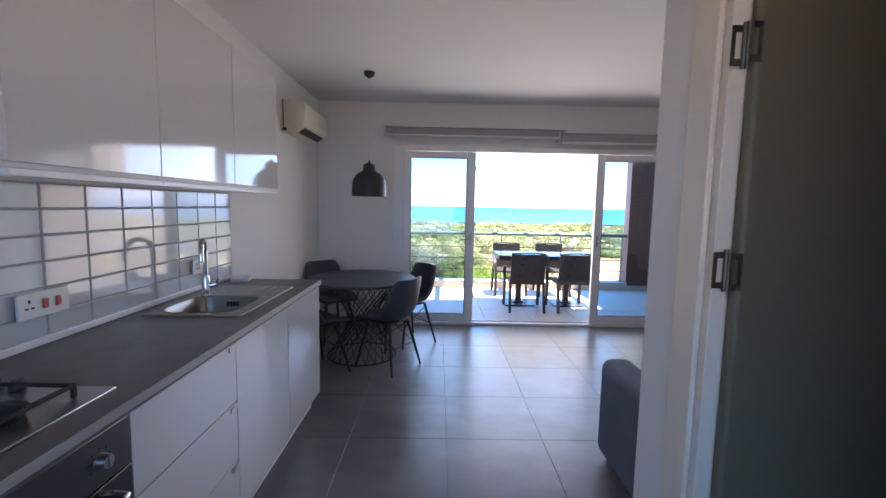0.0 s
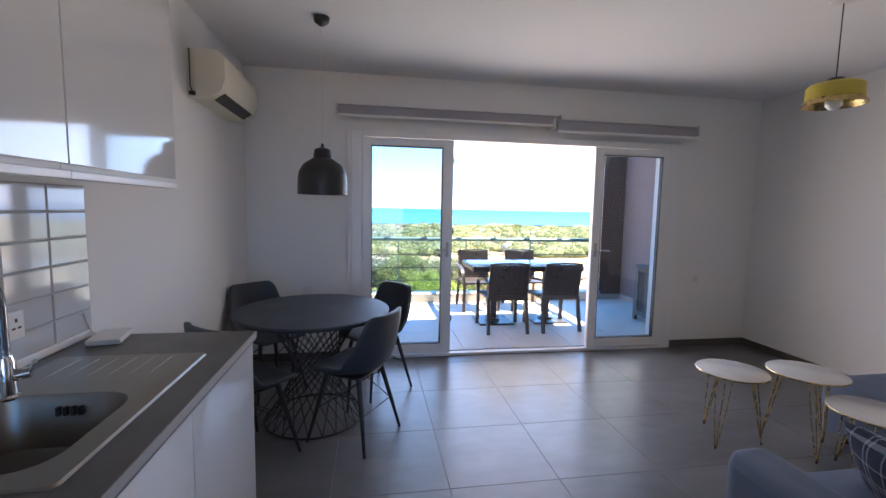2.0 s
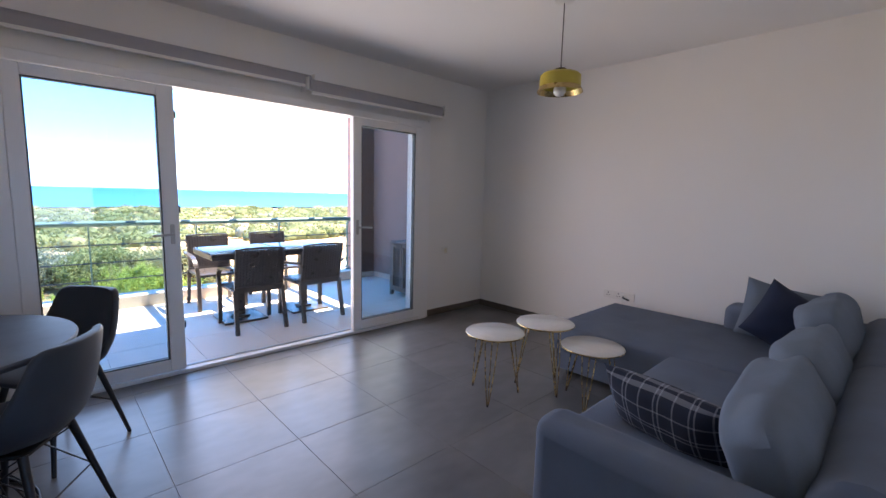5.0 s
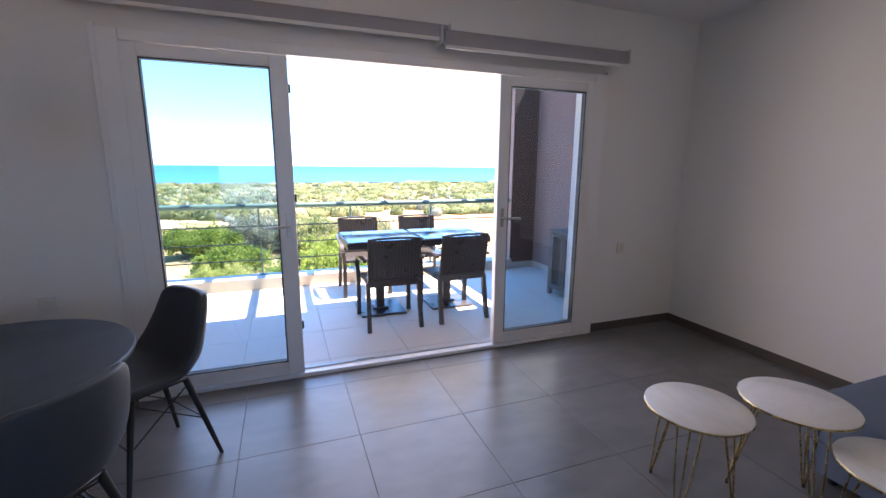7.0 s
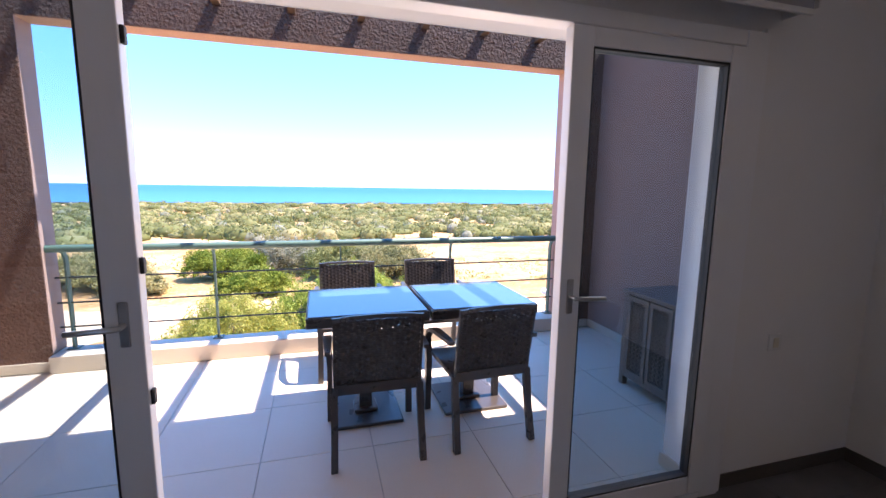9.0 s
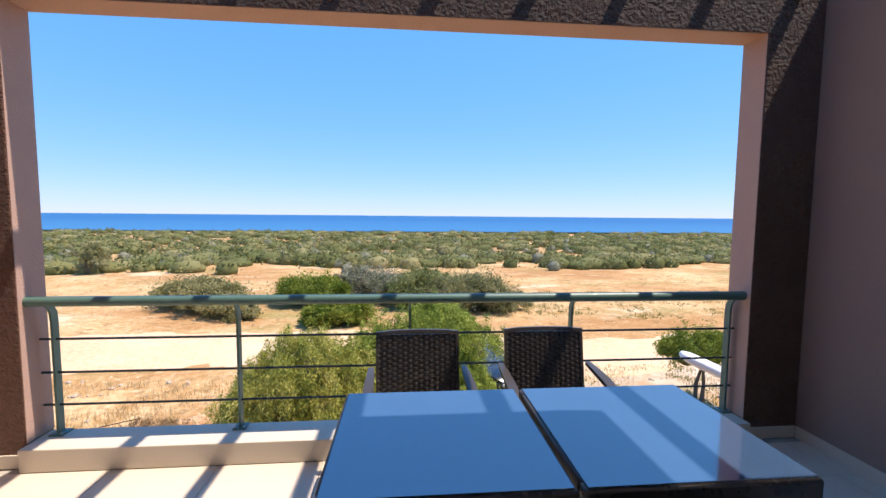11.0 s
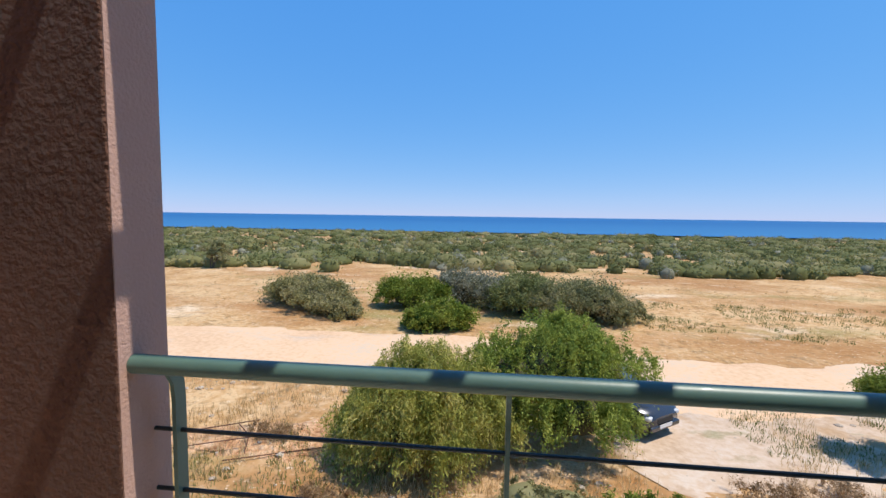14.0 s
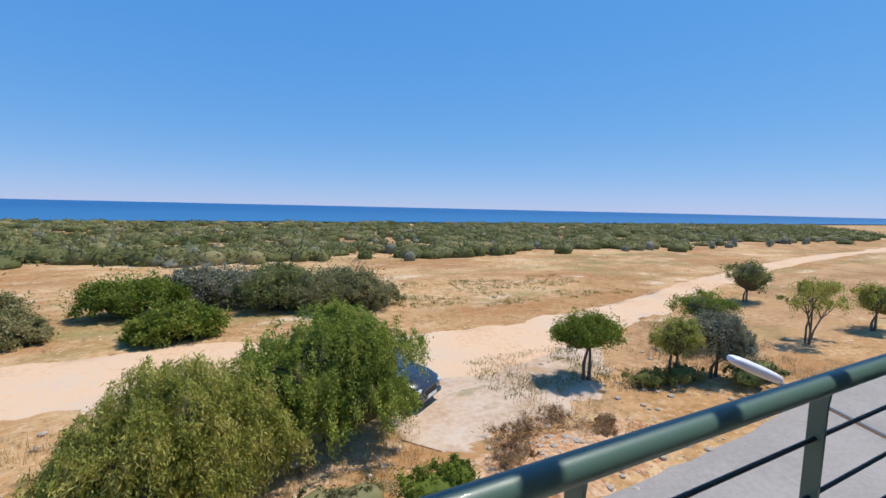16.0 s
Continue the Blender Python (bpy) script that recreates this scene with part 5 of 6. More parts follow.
def patio_chair(panel_top):
    c = thing("patio_chair", "dark brown plastic rattan armchair with woven back", "chair", group="chairs round the patio tables")
    H, W = 0.825, 0.225
    # back: woven ribbons over upright ribs inside a frame; it leans back
    def lean(z):
        return -0.20 - 0.075 * max(0, (z - 0.42)) / 0.40
    bm = bmesh.new()
    for s in (-1, 1):
        rows = []
        for z in (0.36, 0.5, 0.65, 0.78, H):
            y = lean(z)
            rows.append([(s * W - 0.006, y - 0.011, z), (s * W + 0.008, y - 0.011, z), (s * W + 0.008, y + 0.011, z), (s * W - 0.006, y + 0.011, z)])
        add_ring_rows(bm, rows)
    y = lean(H)
    add_ring_rows(bm, [[(x, y - 0.013, H - 0.016 + a), (x, y + 0.013, H - 0.016 + a), (x, y + 0.010, H + 0.003 + a), (x, y - 0.010, H + 0.003 + a)] for x, a in ((-W - 0.008, -0.006), (-0.15, 0.004), (0, 0.008), (0.15, 0.004), (W + 0.008, -0.006))])
    add_ring_rows(bm, [[(x, lean(0.40) - 0.012, 0.385), (x, lean(0.40) + 0.012, 0.385), (x, lean(0.45) + 0.012, 0.445), (x, lean(0.45) - 0.012, 0.445)] for x in (-W, W)])
    back = part("backrest", bm, RATTAN, c, "woven plastic rattan back")
    nr, nc = 26, 15
    for j in range(nr):
        z = 0.452 + (H - 0.016 - 0.452) * (j + 0.5) / nr
        hgt = 0.0071 if z < 0.60 else 0.0060
        rows = []
        for k in range(nc * 2 + 1):
            x = -W + 0.004 + (2 * W - 0.008) * k / (nc * 2)
            off = 0.0085 * math.sin(math.pi * k / 2 + math.pi / 2 + math.pi * j)
            y = lean(z) + off
            rows.append([(x, y - 0.0022, z - hgt), (x, y + 0.0022, z - hgt), (x, y + 0.0022, z + hgt), (x, y - 0.0022, z + hgt)])
        bm = bmesh.new()
        add_ring_rows(bm, rows)
        part("ribbon", bm, RATTAN, back)
    for k in range(nc):
        x = -W + 0.01 + (2 * W - 0.02) * (k + 0.5) / nc
        bm = bmesh.new()
        add_ring_rows(bm, [[(x - 0.0112, lean(z) - 0.002, z), (x + 0.0112, lean(z) - 0.002, z), (x + 0.0112, lean(z) + 0.002, z), (x - 0.0112, lean(z) + 0.002, z)] for z in (0.44, H - 0.02)])
        part("rib", bm, RATTAN, back)
    bm = bmesh.new()
    add_ring_rows(bm, [[(-W + 0.01, lean(z) - 0.0015, z), (W - 0.01, lean(z) - 0.0015, z), (W - 0.01, lean(z) + 0.0015, z), (-W + 0.01, lean(z) + 0.0015, z)] for z in (0.44, panel_top)])
    part("back_panel", bm, RATTAN, back, "solid moulded panel behind the weave")
    bm = bmesh.new()
    add_box(bm, -W - 0.01, W + 0.01, -0.205, 0.245, 0.385, 0.42, bevel=0.012, seg=2)
    part("seat", bm, RATTAN, c, "dark moulded seat")
    for s in (-1, 1):
        bm = bmesh.new()
        add_ring_rows(bm, [[(s * x - 0.018, y - 0.018, z), (s * x + 0.018, y - 0.018, z), (s * x + 0.018, y + 0.018, z), (s * x - 0.018, y + 0.018, z)] for x, y, z in ((0.235, -0.275, 0), (0.23, -0.23, 0.22), (0.228, -0.20, 0.42))])
        part("leg", bm, RATTAN, c)
        bm = bmesh.new()
        add_ring_rows(bm, [[(s * x - 0.019, y - 0.019, z), (s * x + 0.019, y - 0.019, z), (s * x + 0.019, y + 0.019, z), (s * x - 0.019, y + 0.019, z)] for x, y, z in ((0.25, 0.25, 0), (0.245, 0.24, 0.35), (0.25, 0.235, 0.44), (0.258, 0.225, 0.51))])
        part("leg", bm, RATTAN, c)
        bm = bmesh.new()
        rows = []
        for y, z, w in ((-0.235, 0.625, 0.014), (-0.14, 0.622, 0.020), (0.02, 0.612, 0.025), (0.12, 0.595, 0.025), (0.185, 0.555, 0.022), (0.225, 0.50, 0.019)):
            rows.append([(s * 0.258 - w, y, z - 0.011), (s * 0.258 + w, y, z - 0.011), (s * 0.258 + w, y, z + 0.011), (s * 0.258 - w, y, z + 0.011)])
        add_ring_rows(bm, rows)
        part("armrest", bm, RATTAN, c, "curved dark armrest")
    return c


pc = patio_chair(0.75)
pc.matrix_basis = pose(0.52, 9.87, ZB, 0, 0, -1)
copy_thing(pc, pose(1.165, 9.88, ZB, 0, 0, 3))
pc = patio_chair(0.808)
pc.matrix_basis = pose(0.465, 10.93, ZB, 0, 0, 181)
copy_thing(pc, pose(1.19, 10.95, ZB, 0, 0, 179))

# ---- carved cabinet on the balcony ----
cb = thing("carved_cabinet", "weathered wooden cabinet with carved fretwork doors", "cabinet", pose(2.44, 9.62, ZB))
D, Wd, Hh = 0.46, 0.52, 0.74
box_part("body", (0.02, D, 0.02, Wd - 0.02, 0.09, Hh - 0.03), OLD_WOOD_DARK, cb, bevel=0.004)
box_part("cabinet_top", (-0.012, D + 0.005, -0.012, Wd + 0.012, Hh - 0.03, Hh), OLD_WOOD, cb, bevel=0.006)
for x in (0.0, D - 0.045):
    for y in (0.0, Wd - 0.045):
        box_part("leg", (x, x + 0.045, y, y + 0.045, 0, Hh - 0.03), OLD_WOOD, cb, bevel=0.004)
for y0 in (0.05, Wd / 2 + 0.006):
    w = Wd / 2 - 0.056
    bm = bmesh.new()
    for dims in ((-0.002, 0.018, y0, y0 + 0.03, 0.10, Hh - 0.04), (-0.002, 0.018, y0 + w - 0.03, y0 + w, 0.10, Hh - 0.04), (-0.002, 0.018, y0 + 0.03, y0 + w - 0.03, 0.10, 0.135), (-0.002, 0.018, y0 + 0.03, y0 + w - 0.03, Hh - 0.075, Hh - 0.04)):
        add_box(bm, *dims)
    dr = part("door", bm, OLD_WOOD, cb, "framed fretwork door", smooth=False)
    bm = bmesh.new()
    for i in range(4):
        for j in range(14):
            cy, cz = y0 + 0.03 + (w - 0.06) * (i + 0.5) / 4, 0.15 + 0.49 * (j + 0.5) / 14
            ring = [(0.008, cy + 0.016 * math.cos(2 * math.pi * k / 8), cz + 0.016 * math.sin(2 * math.pi * k / 8)) for k in range(9)]
            add_tube(bm, ring, 0.004, 5)
    part("fretwork", bm, OLD_WOOD, dr, "carved ring fretwork")
box_part("rail", (0.0, D, 0.045, Wd - 0.045, 0.07, 0.10), OLD_WOOD, cb, bevel=0.003)

# ---- street lamp outside the railing ----
LAMP_GREY = mat("galvanised_pole", (0.45, 0.46, 0.46), 0.45, metal=0.6, vary=0.1, scale=8)
LAMP_WHITE = mat("white_lamp_head", (0.78, 0.78, 0.77), 0.35, vary=0.05, scale=6, bump=0)
sl = thing("street_lamp", "grey street lamp with a white elongated head", "street lamp", pose(0, 0, 0))
bm = bmesh.new()
add_tube(bm, [(5.75, 12.6, -4.6), (5.75, 12.6, -2.0), (5.68, 12.63, -1.45), (5.45, 12.73, -1.08), (4.2, 13.34, -0.42)], 0.045, 12, 0.026)
part("pole", bm, LAMP_GREY, sl, "bent galvanised pole")
bm = soft_box(0.64, 0.24, 0.12, e=0.65, n=28, m=12)
part("lamp_head", bm, LAMP_WHITE, sl, "white lamp housing", at=Matrix.Translation((3.95, 13.46, -0.27)) @ pose(0, 0, 0, 0, 22, -27))

# ---- parked car, mostly behind the pepper trees ----
CAR_PAINT = mat("dark_grey_car_paint", (0.045, 0.05, 0.06), 0.22, metal=0.4, vary=0.08, scale=4, bump=0, coat=0.8)
CAR_GLASS = mat("car_glass", (0.06, 0.08, 0.10), 0.05, vary=0.1, bump=0, coat=1.0)
TYRE = mat("tyre_rubber", (0.02, 0.02, 0.02), 0.85, vary=0.1)
LENS = mat("headlight_lens", (0.60, 0.62, 0.64), 0.12, vary=0.05, bump=0, coat=0.8)
car = thing("car", "dark grey parked saloon car half hidden by trees", "car", pose(2.9, 24.05, -4.58, 0, 0, -55))
# body: cross-sections along its length (front is +x)
prof = [(-2.15, 0.45, 0.86, 0.62), (-2.05, 0.28, 0.95, 0.78), (-1.3, 0.22, 0.98, 0.86), (-0.2, 0.20, 0.95, 0.88), (0.9, 0.20, 0.93, 0.88), (1.6, 0.22, 0.86, 0.85), (2.05, 0.26, 0.76, 0.74), (2.2, 0.36, 0.62, 0.55)]
bm = bmesh.new()
add_ring_rows(bm, [[(x, -w, z0 + 0.08), (x, -w * 0.92, z0), (x, w * 0.92, z0), (x, w, z0 + 0.08), (x, w * 1.0, (z0 + z1) / 2 + 0.05), (x, w * 0.90, z1 - 0.02), (x, w * 0.5, z1 + 0.02), (x, -w * 0.5, z1 + 0.02), (x, -w * 0.90, z1 - 0.02), (x, -w * 1.0, (z0 + z1) / 2 + 0.05)] for x, z0, z1, w in prof])
cbody = part("body", bm, CAR_PAINT, car, "dark grey painted body")
bm = bmesh.new()
add_ring_rows(bm, [[(x, -w, 0.90), (x, w, 0.90), (x + dx, w * 0.82, z), (x + dx, -w * 0.82, z)] for x, w, z, dx in ((-1.75, 0.74, 0.95, 0.0), (-1.35, 0.78, 1.36, 0.25), (-0.2, 0.80, 1.42, 0.0), (0.45, 0.80, 1.36, -0.1), (1.1, 0.76, 0.95, 0.0))])
part("windows", bm, CAR_GLASS, car, "dark reflecting glasshouse")
box_part("roof", (-1.0, 0.25, -0.64, 0.64, 1.395, 1.435), CAR_PAINT, car, bevel=0.018)
for s in (-1, 1):
    bm = bmesh.new()
    add_tube(bm, [(1.12, s * 0.74, 0.93), (0.30, s * 0.65, 1.40)], 0.03, 8)
    part("pillar", bm, CAR_PAINT, car)
    part("headlight", soft_box(0.2, 0.34, 0.13, e=0.6, n=18, m=10), LENS, car, "clear headlight", at=pose(2.07, s * 0.52, 0.62, 0, 0, s * -22))
    box_part("wing_mirror", (0.78, 0.90, s * 0.93 - 0.09, s * 0.93 + 0.09, 0.93, 1.05), CAR_PAINT, car, bevel=0.03, seg=3)
    for x in (-1.35, 1.35):
        bm = bmesh.new()
        add_ring_rows(bm, [[(x + r * math.cos(2 * math.pi * k / 24), s * yy, 0.31 + r * math.sin(2 * math.pi * k / 24)) for k in range(24)] for r, yy in ((0.25, 0.66), (0.31, 0.68), (0.31, 0.86), (0.22, 0.885))])
        wh = part("wheel", bm, TYRE, car, "black tyre")
        bm = bmesh.new()
        add_ring_rows(bm, [[(x + r * math.cos(2 * math.pi * k / 20), s * yy, 0.31 + r * math.sin(2 * math.pi * k / 20)) for k in range(20)] for r, yy in ((0.21, 0.87), (0.20, 0.89), (0.06, 0.895))])
        part("rim", bm, STEEL, wh, "alloy rim")
box_part("grille", (2.17, 2.215, -0.32, 0.32, 0.45, 0.60), GASKET, car, "black grille", bevel=0.01)
box_part("bumper", (2.08, 2.24, -0.62, 0.62, 0.27, 0.42), CAR_PAINT, car, bevel=0.04, seg=3)
box_part("number_plate", (2.238, 2.246, -0.26, 0.26, 0.33, 0.44), PLASTIC_WHITE, car, "pale number plate", bevel=0.002)


# ---- plants ----
def leaf_mat(name, a, b, c, rough=0.55, noise_scale=0.8):
    m = bpy.data.materials.new(name)
    m.use_nodes = True
    nt_ = m.node_tree
    g = nt_.nodes.new("ShaderNodeNewGeometry")
    n_ = nt_.nodes.new("ShaderNodeTexNoise")
    n_.inputs["Scale"].default_value = noise_scale
    n_.inputs["Detail"].default_value = 3
    nt_.links.new(g.outputs["Position"], n_.inputs["Vector"])
    s_ = nt_.nodes.new("ShaderNodeMath")
    s_.operation = "MULTIPLY_ADD"
    s_.inputs[1].default_value = 0.45
    nt_.links.new(g.outputs["Random Per Island"], s_.inputs[0])
    k_ = nt_.nodes.new("ShaderNodeMapRange")
    k_.inputs[1].default_value, k_.inputs[2].default_value = 0.3, 0.7
    k_.inputs[3].default_value, k_.inputs[4].default_value = 0.0, 0.6
    nt_.links.new(n_.outputs[0], k_.inputs[0])
    nt_.links.new(k_.outputs[0], s_.inputs[2])
    r_ = nt_.nodes.new("ShaderNodeValToRGB")
    r_.color_ramp.elements.new(0.5)
    for e, at, col in zip(r_.color_ramp.elements, (0.1, 0.5, 0.95), (a, b, c)):
        e.position, e.color = at, (*col, 1)
    nt_.links.new(s_.outputs[0], r_.inputs[0])
    bs = nt_.nodes["Principled BSDF"]
    nt_.links.new(r_.outputs[0], bs.inputs["Base Color"])
    bs.inputs["Roughness"].default_value = rough
    bs.inputs["Specular IOR Level"].default_value = 0.08
    tl = nt_.nodes.new("ShaderNodeBsdfTranslucent")
    nt_.links.new(r_.outputs[0], tl.inputs[0])
    ms = nt_.nodes.new("ShaderNodeMixShader")
    ms.inputs[0].default_value = 0.35
    nt_.links.new(bs.outputs[0], ms.inputs[1])
    nt_.links.new(tl.outputs[0], ms.inputs[2])
    nt_.links.new(ms.outputs[0], nt_.nodes["Material Output"].inputs[0])
    return m


PEPPER = leaf_mat("pepper_tree_leaf", (0.175, 0.215, 0.045), (0.38, 0.385, 0.085), (0.66, 0.56, 0.19), noise_scale=1.6)
GREEN = leaf_mat("acacia_leaf", (0.115, 0.175, 0.034), (0.275, 0.335, 0.062), (0.48, 0.505, 0.12), noise_scale=1.3)
LENTISK = leaf_mat("lentisk_leaf", (0.100, 0.128, 0.040), (0.205, 0.230, 0.080), (0.36, 0.345, 0.145))
BRIGHT = leaf_mat("bright_bush_leaf", (0.086, 0.144, 0.022), (0.187, 0.241, 0.037), (0.331, 0.351, 0.075))
OLIVE_GREY = leaf_mat("olive_grey_leaf", (0.165, 0.158, 0.060), (0.315, 0.290, 0.120), (0.47, 0.40, 0.205))
GREYISH = leaf_mat("grey_scrub_leaf", (0.140, 0.154, 0.063), (0.271, 0.266, 0.119), (0.450, 0.388, 0.207))
SILVER = leaf_mat("silvery_leaf", (0.145, 0.155, 0.095), (0.27, 0.275, 0.180), (0.42, 0.40, 0.30))
SCRUB = leaf_mat("far_scrub_leaf", (0.112, 0.130, 0.042), (0.205, 0.215, 0.080), (0.40, 0.345, 0.165), noise_scale=0.12)
DRY = leaf_mat("dry_grass_blade", (0.42, 0.27, 0.11), (0.58, 0.41, 0.20), (0.66, 0.52, 0.30), noise_scale=0.4)
GRASS_GREEN = leaf_mat("low_weed", (0.10, 0.13, 0.03), (0.20, 0.21, 0.06), (0.34, 0.30, 0.12), noise_scale=0.5)
BARK = mat("grey_brown_bark", (0.16, 0.12, 0.09), 0.95, vary=0.35, scale=9, stretch=(1, 1, 0.3), bump=0.5)

# Dark colour of the crown cores: paints the shade between the leaves.
CROWN_SHADE = mat("painted_crown_shade", (0.10, 0.095, 0.048), 0.95, vary=0.4, scale=6, bump=0.4)
RNG = np.random.default_rng(7)


def leaf_cloud(lobes, count, length, width, droop=0.3, shell=0.35, rough=0.25, strand=0.0):
    """Vertices of loose leaf quads on and in the lobes (cx, cy, cz, rx, ry, rz)."""
    lobes = np.array(lobes, float)
    vol = (lobes[:, 3] * lobes[:, 4] * lobes[:, 5]) ** (2 / 3)
    pick = RNG.choice(len(lobes), count, p=vol / vol.sum())
    L_ = lobes[pick]
    d = RNG.normal(size=(count, 3))
    d /= np.linalg.norm(d, axis=1)[:, None]
    d[:, 2] = np.where(d[:, 2] < -0.35, -d[:, 2] * 0.6, d[:, 2])
    # uneven outline: clumps of different reach
    f = np.sin(d[:, 0] * 5.1 + pick * 2.3) * np.sin(d[:, 1] * 4.7 + pick) * np.sin(d[:, 2] * 5.9 + 1.3 * pick)
    rad = (1 - shell * RNG.random(count) ** 1.6) * (1 + rough * f + 0.06 * RNG.normal(size=count))
    c = L_[:, :3] + d * L_[:, 3:] * rad[:, None]
    if count > 1000:
        # leaves gather in sprays round a smaller number of twig ends
        per = 150 if strand else 60
        lead = RNG.integers(0, count // per, count)
        spread = 0.15 * L_[lead, 3:].mean(axis=1) * (0.6 + 0.8 * RNG.random(count // per))[lead]
        c = c[lead] + RNG.normal(size=(count, 3)) * spread[:, None]
        c[:, 2] -= np.abs(RNG.normal(size=count)) * droop * spread * 3.0
        if strand:
            # twigs that hang from the shell in loose tassels
            own = RNG.random(count)
            reach = strand * (0.45 + 0.9 * RNG.random(count // per))[lead]
            slant = RNG.normal(size=(count // per, 2))[lead] * 0.16 + d[lead][:, :2] * 0.30
            root = (L_[:, :3] + d * L_[:, 3:] * rad[:, None])[lead]
            c = root + RNG.normal(size=(count, 3)) * (0.045 + 0.065 * own)[:, None]
            c[:, :2] += slant * (reach * own ** 0.6)[:, None]
            c[:, 2] += 0.12 - reach * own ** 1.25
        d = d[lead]
    way = RNG.normal(size=(count, 3))
    way += d * 0.7
    way[:, 2] -= droop * 2.2
    way /= np.linalg.norm(way, axis=1)[:, None]
    side = np.cross(way, RNG.normal(size=(count, 3)) + d * 0.5)
    side /= np.linalg.norm(side, axis=1)[:, None] + 1e-6
    ln = (length * (0.6 + 0.8 * RNG.random(count)))[:, None]
    wd = (width * (0.6 + 0.8 * RNG.random(count)))[:, None]
    v = np.stack([c - way * ln / 2, c + side * wd / 2, c + way * ln / 2, c - side * wd / 2], axis=1)
    return v.reshape(-1, 3)


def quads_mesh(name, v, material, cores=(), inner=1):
    """One mesh of quads (four vertices each), with inner bodies to stop the light; inner=1 paints them in the crown's
    shade colour.
    """
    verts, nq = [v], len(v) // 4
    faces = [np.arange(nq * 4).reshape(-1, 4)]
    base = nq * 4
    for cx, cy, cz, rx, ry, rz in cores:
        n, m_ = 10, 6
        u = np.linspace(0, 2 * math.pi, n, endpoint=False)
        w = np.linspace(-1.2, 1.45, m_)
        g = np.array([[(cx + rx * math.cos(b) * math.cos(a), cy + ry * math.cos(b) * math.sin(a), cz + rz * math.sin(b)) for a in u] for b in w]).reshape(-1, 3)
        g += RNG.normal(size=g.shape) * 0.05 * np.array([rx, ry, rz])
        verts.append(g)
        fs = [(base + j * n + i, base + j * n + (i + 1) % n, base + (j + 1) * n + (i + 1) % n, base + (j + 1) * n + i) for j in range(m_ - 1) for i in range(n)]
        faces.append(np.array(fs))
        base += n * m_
    V, F = np.concatenate(verts), np.concatenate(faces)
    me = bpy.data.meshes.new(name)
    me.vertices.add(len(V))
    me.vertices.foreach_set("co", V.astype(np.float32).ravel())
    me.loops.add(F.size)
    me.loops.foreach_set("vertex_index", F.astype(np.int32).ravel())
    me.polygons.add(len(F))
    me.polygons.foreach_set("loop_start", np.arange(0, F.size, 4, dtype=np.int32))
    me.update(calc_edges=True)
    me.materials.append(material)
    me.materials.append(CROWN_SHADE)
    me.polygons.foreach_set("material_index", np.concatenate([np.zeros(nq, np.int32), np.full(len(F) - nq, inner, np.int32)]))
    me.validate()
    return me


def bushy(lobes, extra, reach=0.85, small=0.40):
    """Adds smaller lobes round each lobe, for an uneven outline."""
    out = list(lobes)
    for a, b, c, rx, ry, rz in lobes:
        for k in range(extra):
            d = RNG.normal(size=3)
            d /= np.linalg.norm(d)
            d[2] = abs(d[2]) * 0.9 - 0.15
            f = small * (0.7 + 0.6 * RNG.random())
            out.append((a + d[0] * rx * reach, b + d[1] * ry * reach, c + d[2] * rz * reach, rx * f, ry * f, rz * f))
    return out


def plant(name, label, category, x, y, lobes, material, count, length, width, trunk=True, droop=0.3, core=0.72, shell=0.4, stems=3, group="", gap=0.3, extra=9, strand=0.0):
    """lobes are relative to the foot of the plant."""
    z = land(x, y)
    stem_lobes = lobes
    lobes = bushy(lobes, extra)
    t = thing(name, label, category, pose(x, y, z), group=group)
    v = leaf_cloud(lobes, count, length, width, droop, shell, gap, strand)
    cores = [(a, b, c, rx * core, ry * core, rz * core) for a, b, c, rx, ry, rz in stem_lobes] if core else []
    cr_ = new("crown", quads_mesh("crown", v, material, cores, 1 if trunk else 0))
    cr_.parent = t
    if trunk:
        bm = bmesh.new()
        for k in range(stems):
            a, b, c, rx, ry, rz = stem_lobes[k % len(stem_lobes)]
            ox = 0.10 * math.cos(2.1 * k)
            oy = 0.10 * math.sin(2.1 * k)
            pts = [(ox, oy, -0.15), (ox * 1.5 + a * 0.15, oy * 1.5 + b * 0.15, c * 0.35), (a * 0.5 + ox, b * 0.5 + oy, c * 0.7), (a, b, c + rz * 0.3)]
            add_tube(bm, pts, 0.075 if stems < 4 else 0.055, 8, 0.02)
            for q in range(3):
                an = 2.2 * q + k
                add_tube(bm, [pts[2], (a * 0.6 + rx * 0.6 * math.cos(an), b * 0.6 + ry * 0.6 * math.sin(an), c + rz * 0.25)], 0.03, 6, 0.008)
        part("trunk", bm, BARK, t, "grey-brown trunk and limbs")
    return t


